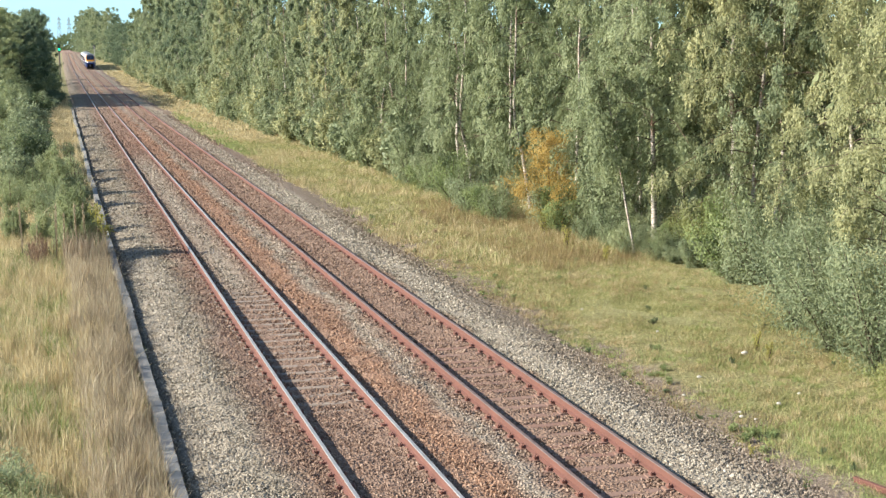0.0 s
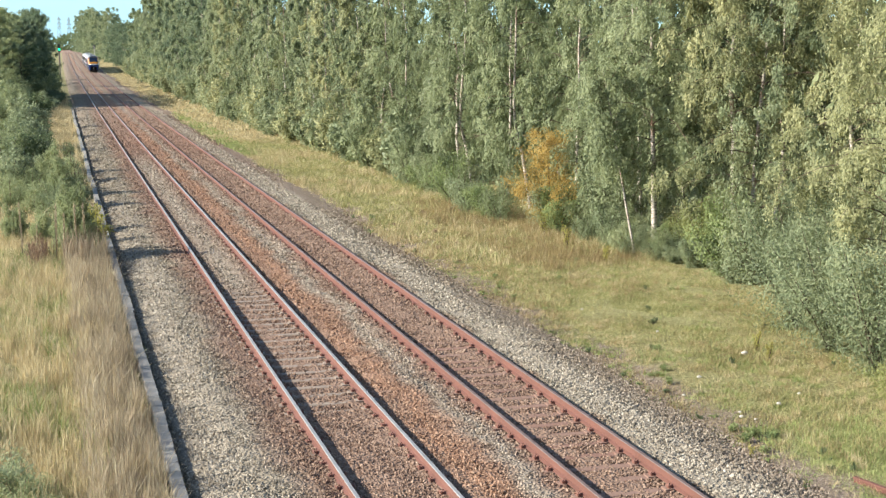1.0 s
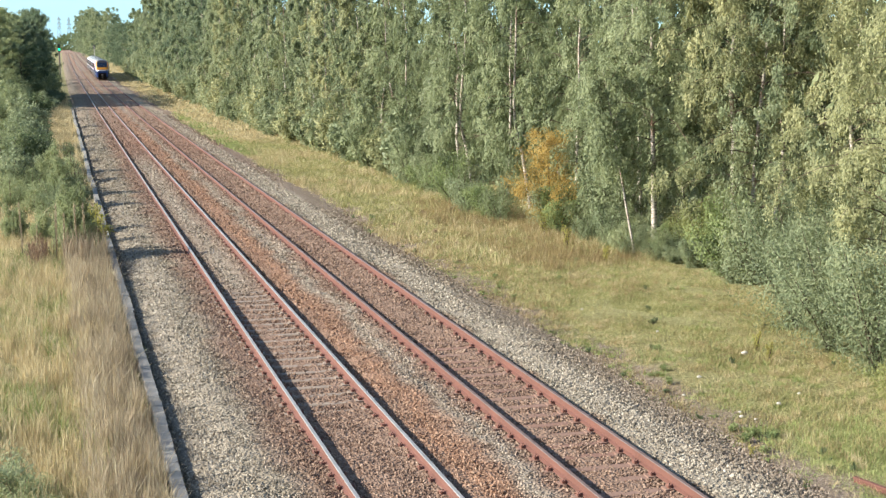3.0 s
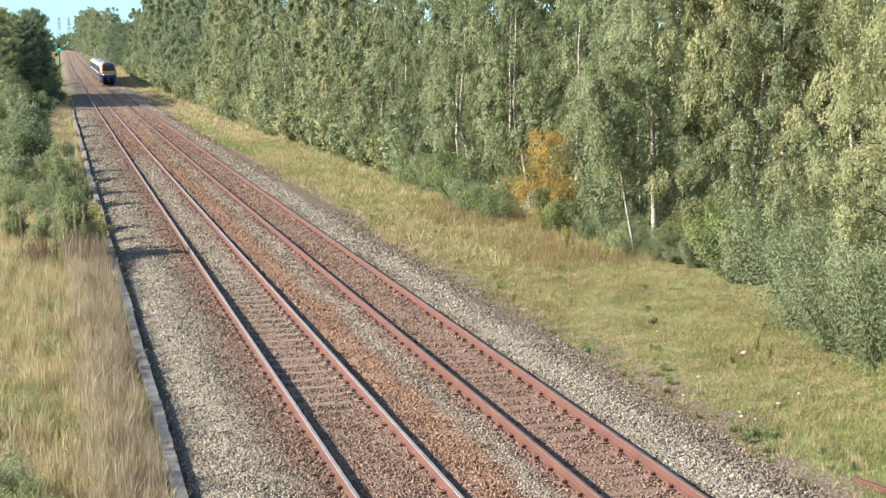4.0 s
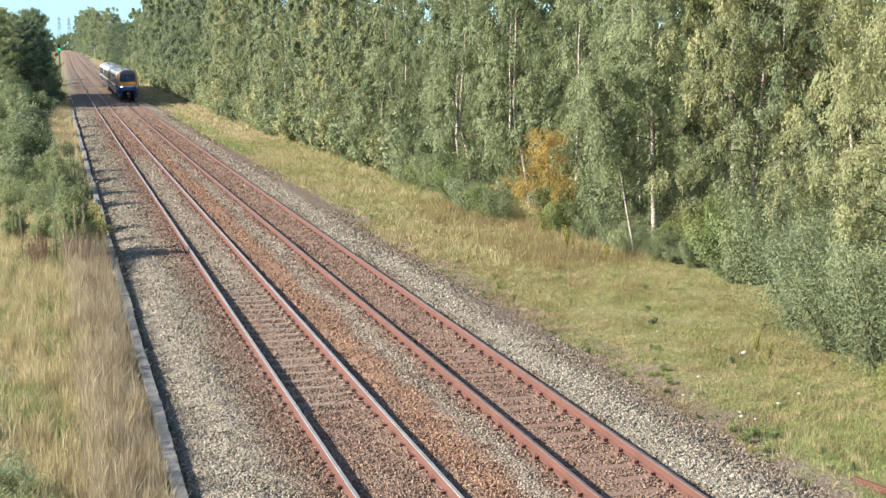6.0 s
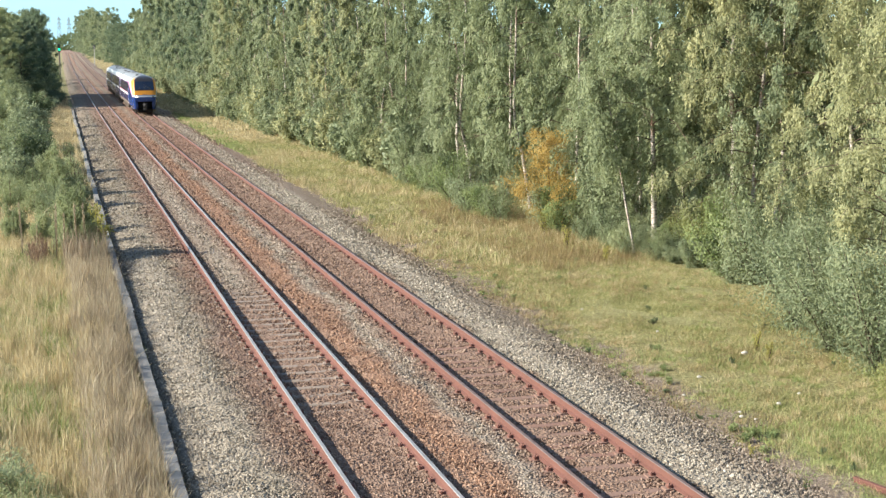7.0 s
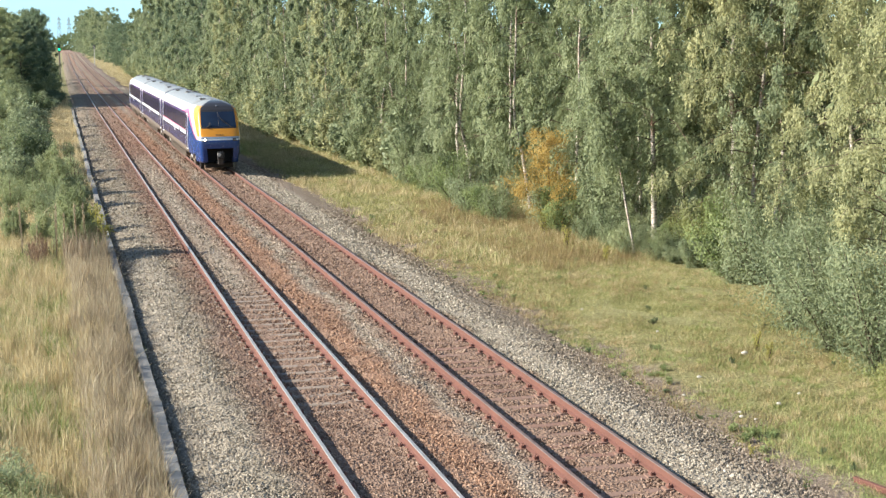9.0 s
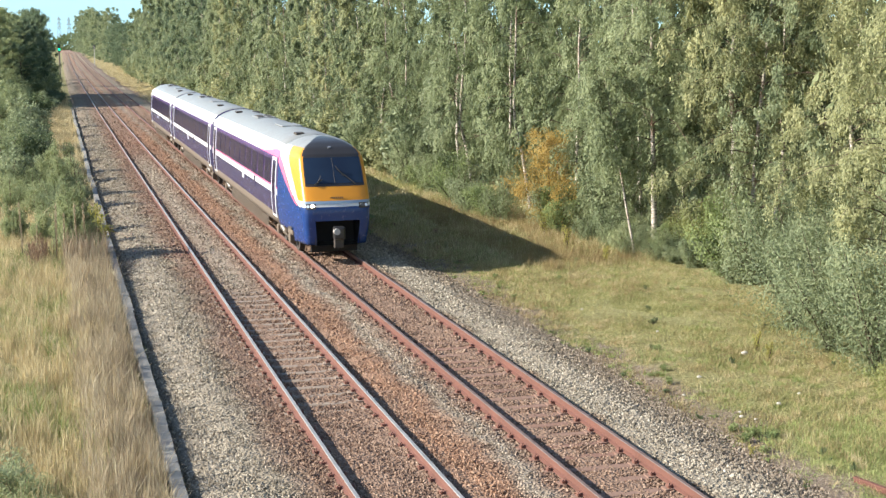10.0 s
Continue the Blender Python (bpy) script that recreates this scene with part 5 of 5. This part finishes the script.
def bogie(coach, y):
    bm = bmesh.new()
    for s in (-1, 1):
        box(bm, (0.16, 3.1, 0.20), (s * 0.98, y, 0.62), 0.04)
        box(bm, (0.18, 1.0, 0.24), (s * 0.98, y, 0.50), 0.05)
        rod(bm, (s * 1.08, y - 0.5, 0.5), (s * 1.08, y - 0.5, 0.95), 0.07)
        rod(bm, (s * 1.08, y + 0.5, 0.5), (s * 1.08, y + 0.5, 0.95), 0.07)
    box(bm, (1.9, 0.5, 0.22), (0, y, 0.62), 0.03)
    b = part("bogie", bm_mesh("bogie", bm, GRIME), coach, "grimy steel bogie")
    wheelset(b, y - 1.3)
    wheelset(b, y + 1.3)
    for s in (-1, 1):
        bm = bmesh.new()
        rod(bm, (s * 1.12, y - 0.35, 0.55), (s * 1.12, y + 0.55, 0.75), 0.05)
        part("damper", bm_mesh("damper", bm, STEEL), b)


def roof_unit(coach, y, wide, long, mat=ROOF_GREY):
    boxed("roof_unit", (wide, long, 0.05), (0, y, 3.785), mat, coach, 0.02)
    for s in (-1, 1) if y > 12 else ():
        boxed("roof_grille", (wide * 0.34, long * 0.55, 0.03), (s * wide * 0.24, y, 3.825), DARK, coach, 0.01)


def coach(front, rear, swoosh, label):
    """One coach of the train; y runs back from its leading end, z from the rail head."""
    ob = tagged(new("rail_coach"), label, "train coach", "coupled train")
    y0, y1 = (CAB if front else 0.18), (LONG - CAB if rear else LONG - 0.18)
    part("body", shell_mesh(y0, y1, swoosh), ob)
    for s in (-1, 1):
        if front:
            doors = [4.15, LONG - 1.2]
        elif rear:
            doors = [1.2, LONG - 4.15]
        else:
            doors = [1.2, LONG - 1.2]
        for y in doors:
            train_door(s, y, ob)
        a, b = doors[0] + 0.75, doors[1] - 0.75
        n = 10
        step = (b - a) / n
        for i in range(n):
            side_box("window", s, a + step * (i + 0.5), 2.10, 2.90, step - 0.32, GLASS, ob, 0.010)
        for yb, wd in ((9.0, 0.35), (12.4, 0.5)):
            side_box("logo_panel", s, yb, 1.62, 1.98, wd, WHITE if wd > 0.4 else NAVY, ob, 0.016)
        side_box("lower_skirt", s, LONG / 2, 0.36, 0.95, 11.0, GRIME, ob, -0.03, "grimy underframe skirt panel")
        bm = bmesh.new()
        rod(bm, (s * 1.22, y0 + 0.1, 3.34), (s * 1.22, y1 - 0.1, 3.34), 0.018, sides=6)
        part("gutter", bm_mesh("gutter", bm, WHITE), ob)
    for y in (9.0, 12.5, 15.2):
        boxed("underfloor_unit", (2.1, 2.4, 0.45), (0, y, 0.62), GRIME, ob, 0.05)
    bogie(ob, 4.1)
    bogie(ob, LONG - 4.1)
    for y, w, ln in ((9.6, 0.75, 1.8), (16.2, 0.75, 1.8)):
        roof_unit(ob, y, w, ln)
    for x, y in ((-0.42, 4.6), (0.30, 20.9), (-0.42, 21.3)):
        boxed("roof_vent", (0.30, 0.55, 0.08), (x, y, 3.77), DARK, ob, 0.03)
    if not front:
        boxed("gangway", (1.0, 0.4, 2.2), (0, 0.0, 2.1), DARK, ob, 0.08)
    if swoosh:
        for s in (-1, 1):
            for ym, z0, z1, wd in ((5.5, 3.05, 3.10, 4.2), (4.9, 3.10, 3.15, 3.2), (4.5, 3.15, 3.20, 2.4), (4.2, 3.20, 3.25, 1.6), (4.0, 3.25, 3.29, 1.0)):
                side_box("pink_swoosh", s, ym, z0, z1, wd, PINK, ob, 0.008)
    if front:
        part("cab", cab_mesh(), ob, "raked cab with yellow, black, white and blue paint")
        cab_parts(ob)
    for end, y in ((front, 2.5), (rear, LONG - 2.5)):
        if end:
            boxed("cab_floor", (2.5, 1.9, 0.10), (0, y, 0.90), DARK, ob, 0.02)
    if rear:
        c = part("cab", cab_mesh(), ob, "raked rear cab with yellow, black, white and blue paint", pose(0, LONG, 0, 0, 0, 180))
        cab_patch("windscreen", 2.42, 3.32, -0.38, 0.38, SCREEN, c, 0.014)
    return ob


def disc(name, at, normal, r, mat, parent, deep=0.03, label=""):
    bm = bmesh.new()
    n = Vector(normal).normalized()
    rod(bm, Vector(at) - n * deep, Vector(at) + n * 0.012, r, r * 0.92, 16)
    return part(name, bm_mesh(name, bm, mat), parent, label)


def cab_parts(ob):
    cab_patch("screen_surround", 2.34, 3.27, -0.362, 0.362, BLACK, ob, 0.006)
    ws = cab_patch("windscreen", 2.42, 3.20, -0.337, 0.337, SCREEN, ob, 0.014, label="large dark blue reflecting windscreen")
    bm = bmesh.new()
    rod(bm, cab_point(2.44, 0) + Vector((0, -0.02, 0)), cab_point(3.19, 0) + Vector((0, -0.016, 0)), 0.009, sides=6)
    part("screen_bar", bm_mesh("screen_bar", bm, BLACK), ws)
    for u0, z0, u1, z1 in ((-0.20, 2.40, -0.11, 2.56), (0.20, 2.40, 0.03, 2.86)):
        bm = bmesh.new()
        a, b = cab_point(z0, u0) + Vector((0, -0.05, 0)), cab_point(z1, u1) + Vector((0, -0.05, 0))
        rod(bm, a, b, 0.026, 0.016, 6)
        rod(bm, b.lerp(a, 0.45) + Vector((-0.04, -0.01, -0.02)), b + Vector((-0.05, -0.01, 0.10)), 0.015, 0.015, 6)
        part("wiper", bm_mesh("wiper", bm, BLACK), ws)
    cab_patch("lamp_strip", 1.81, 1.90, -0.50, 0.50, PALE_BLUE, ob, 0.010, 2, 20)
    for s in (-1, 1):
        n = cab_normal(1.79, s * 0.36)
        cab_patch("lamp_housing", 1.66, 1.83, s * 0.21, s * 0.40, DARK, ob, 0.012, 2, 6)
        disc("headlamp", cab_point(1.745, s * 0.255) + n * 0.012, (0, -1, 0.02), 0.07, LAMP_ON if s < 0 else LAMP_OFF, ob, label="lit round headlamp" if s < 0 else "")
        disc("marker_lamp", cab_point(1.75, s * 0.345) + cab_normal(1.75, s * 0.345) * 0.012, cab_normal(1.75, s * 0.345), 0.055, LAMP_SIDE, ob, label="pale round marker lamp")
    disc("top_lamp", cab_point(3.50, 0) + Vector((0, -0.01, 0.01)), cab_normal(3.5, 0), 0.055, LAMP_OFF, ob)
    # writing under the screen that cannot be read
    for i in range(7):
        x = -0.18 + i * 0.06
        p = cab_point(2.0, x / 3.0)
        boxed("number_bar", (0.035, 0.012, 0.055), (x, p.y - 0.012, 2.0), GRIME, ob, 0)
    # coupler in its recess, whose deep shade is put into the near-black colour
    bm = bmesh.new()
    w, zt, zb, deep = cab_point(1.0, 0.23).x, 1.28, 0.50, 1.0
    q = [bm.verts.new(c) for c in ((-w, 0.13, zb), (w, 0.13, zb), (w, 0.05, zt), (-w, 0.05, zt), (-w, deep, zb), (w, deep, zb), (w, deep, zt), (-w, deep, zt))]
    for ids in ((4, 5, 6, 7), (0, 4, 7, 3), (1, 2, 6, 5), (3, 7, 6, 2), (0, 1, 5, 4)):
        bm.faces.new([q[k] for k in ids])
    part("coupler_recess", bm_mesh("coupler_recess", bm, VOID), ob, "dark recess around the coupler")
    bm = bmesh.new()
    box(bm, (0.36, 0.35, 0.40), (0, -0.12, 0.92), 0.06)
    rod(bm, (0, -0.34, 0.95), (0, 0.2, 0.95), 0.12, sides=14)
    cp = part("coupler", bm_mesh("coupler", bm, BLACK), ob, "dark steel automatic coupler")
    bm = bmesh.new()
    rod(bm, (-0.10, -0.36, 0.98), (-0.10, -0.2, 0.98), 0.10, 0.10, 12)
    part("coupler_face", bm_mesh("coupler_face", bm, STEEL), cp)
    boxed("coupler_box", (0.30, 0.2, 0.34), (0, -0.02, 0.60), DARK, cp, 0.04)
    # near-black blade: the shade under the nose is in its colour
    boxed("snow_plough", (1.5, 0.10, 0.30), (0, 0.8, 0.36), VOID, ob, 0.03)


COACHES = [coach(True, False, True, "leading train coach with yellow cab, purple windows and white roofline"),
           coach(False, False, False, "middle train coach, navy and purple with white stripe"),
           coach(False, True, False, "rear train coach, navy and purple with white stripe")]
PITCHES = [0.0, 24.3, 48.4]


# ---- signals and distance ----
def signal_post():
    x, y, z = at_line(0.8, 300, -0.3)
    ob = tagged(new("railway_signal"), "colour light signal showing green on a grey post", "railway signal")
    ob.matrix_basis = pose(x, y, z)
    bm = bmesh.new()
    rod(bm, (0, 0, 0), (0, 0, 7.2), 0.10, 0.08, 10)
    box(bm, (0.5, 0.5, 0.3), (0, 0, 0.15), 0.03)
    part("post", bm_mesh("post", bm, GRIME), ob)
    boxed("signal_head", (0.5, 0.25, 1.6), (0, -0.18, 6.2), BLACK, ob, 0.05)
    bm = bmesh.new()
    rod(bm, (0, -0.30, 5.9), (0, -0.46, 5.9), 0.26, 0.26, 18)
    part("green_lens", bm_mesh("green_lens", bm, GREEN_ON), ob, "glowing green lens")
    boxed("ladder", (0.34, 0.05, 5.4), (0, 0.2, 2.8), STEEL, ob, 0.01)


def far_mast():
    x, y, z = at_line(10.6, 430, -0.4)
    ob = tagged(new("signal_mast"), "pale slim lineside mast beside the far track", "mast")
    ob.matrix_basis = pose(x, y, z)
    bm = bmesh.new()
    rod(bm, (0, 0, 0), (0, 0, 6.0), 0.14, 0.10, 8)
    part("post", bm_mesh("post", bm, STEEL), ob)
    boxed("signal_head", (0.6, 0.3, 1.3), (0, 0.2, 5.6), BLACK, ob, 0.05)


def pylon(x, y, z):
    """A lattice pylon: four tapering legs, bracing and three pairs of arms."""
    ob = tagged(new("electricity_pylon"), "grey lattice electricity pylon on the horizon", "pylon", "pylons on the horizon")
    ob.matrix_basis = pose(x, y, z)
    h = 44.0
    bm = bmesh.new()

    def wide(t):
        return 4.0 * (1 - t) ** 1.3 + 0.7
    lv = np.linspace(0, 1, 10)
    for a, b in zip(lv, lv[1:]):
        for sx, sy in ((1, 1), (1, -1), (-1, 1), (-1, -1)):
            rod(bm, (sx * wide(a), sy * wide(a), a * h), (sx * wide(b), sy * wide(b), b * h), 0.30, sides=4)
        for s in (1, -1):
            rod(bm, (s * wide(a), -wide(a), a * h), (-s * wide(b), -wide(b), b * h), 0.20, sides=4)
    part("lattice", bm_mesh("lattice", bm, STEEL), ob)
    for t, ln in ((0.66, 3.0), (0.78, 3.6), (0.9, 2.6)):
        bm = bmesh.new()
        rod(bm, (-ln, 0, t * h), (ln, 0, t * h), 0.28, sides=4)
        rod(bm, (-ln, 0, t * h), (0, 0, t * h + 2), 0.2, sides=4)
        rod(bm, (ln, 0, t * h), (0, 0, t * h + 2), 0.2, sides=4)
        part("cross_arm", bm_mesh("cross_arm", bm, STEEL), ob)


signal_post()
far_mast()
pylon(9.0, 1900, 2.0)
pylon(21.5, 1950, 2.0)


def far_woods():
    """The low line of trees across the end of the line, and a wood behind everything."""
    r = np.random.default_rng(77)
    n = 15000
    x, y = r.uniform(-260, 260, n), r.uniform(1150, 1250, n)
    top = 9 + 5 * np.sin(x * 0.05) * np.sin(x * 0.021 + 1) + 3 * np.sin(x * 0.17)
    c = np.stack([x, y, 3.0 + top * r.random(n) ** 0.9], 1)
    v, f = leaves(c, unit(r.normal(size=c.shape)), 2.6, 2.0, r)
    tagged(new("far_woods", fast_mesh("far_woods", v, f, LEAF_DARK)), "low hazy line of far woods", "woods", kind="stuff")


far_woods()


def rail_offcut():
    """A short cut length of old rail lying on its foot."""
    prof = [(-0.07, 0.0), (0.07, 0.0), (0.07, 0.015), (0.012, 0.04), (0.010, 0.115), (0.036, 0.125), (0.034, 0.158), (-0.034, 0.158), (-0.036, 0.125), (-0.010, 0.115), (-0.012, 0.04), (-0.07, 0.015)]
    bm = bmesh.new()
    rings = [[bm.verts.new((x, y, z)) for x, z in prof] for y in (0.0, 0.7, 1.5)]
    for a, b in zip(rings, rings[1:]):
        for k in range(len(prof)):
            m = (k + 1) % len(prof)
            bm.faces.new((a[k], a[m], b[m], b[k]))
    bm.faces.new(rings[0]), bm.faces.new(rings[-1])
    bmesh.ops.recalc_face_normals(bm, faces=bm.faces)
    ob = new("scrap_rail", bm_mesh("scrap_rail", bm, RAIL_BROWN))
    ob.matrix_basis = pose(12.46, 20.6, float(ground_z(np.float64(12.46), np.float64(20.6))) - 0.03, 0, 0, -168)
    tagged(ob, "rusty cut length of old rail lying in the verge grass", "scrap metal")


rail_offcut()


# ---- movement ----
NOSE_END, SPEED = 44.35, 33.46


def motions():
    times = [i * 0.5 for i in range(21)]
    for ob, back in zip(COACHES, PITCHES):
        rows = []
        for t in times:
            y = NOSE_END + SPEED * (10.0 - t) + back
            x0, _, z0 = at_line(TRACK_MID[1], y, 0)
            x1, _, z1 = at_line(TRACK_MID[1], y + LONG, 0)
            rows.append((t, pose(x0, y, z0, math.degrees(math.atan2(z1 - z0, LONG)), 0, -math.degrees(math.atan2(x1 - x0, LONG)))))
        walk(ob, rows)


motions()
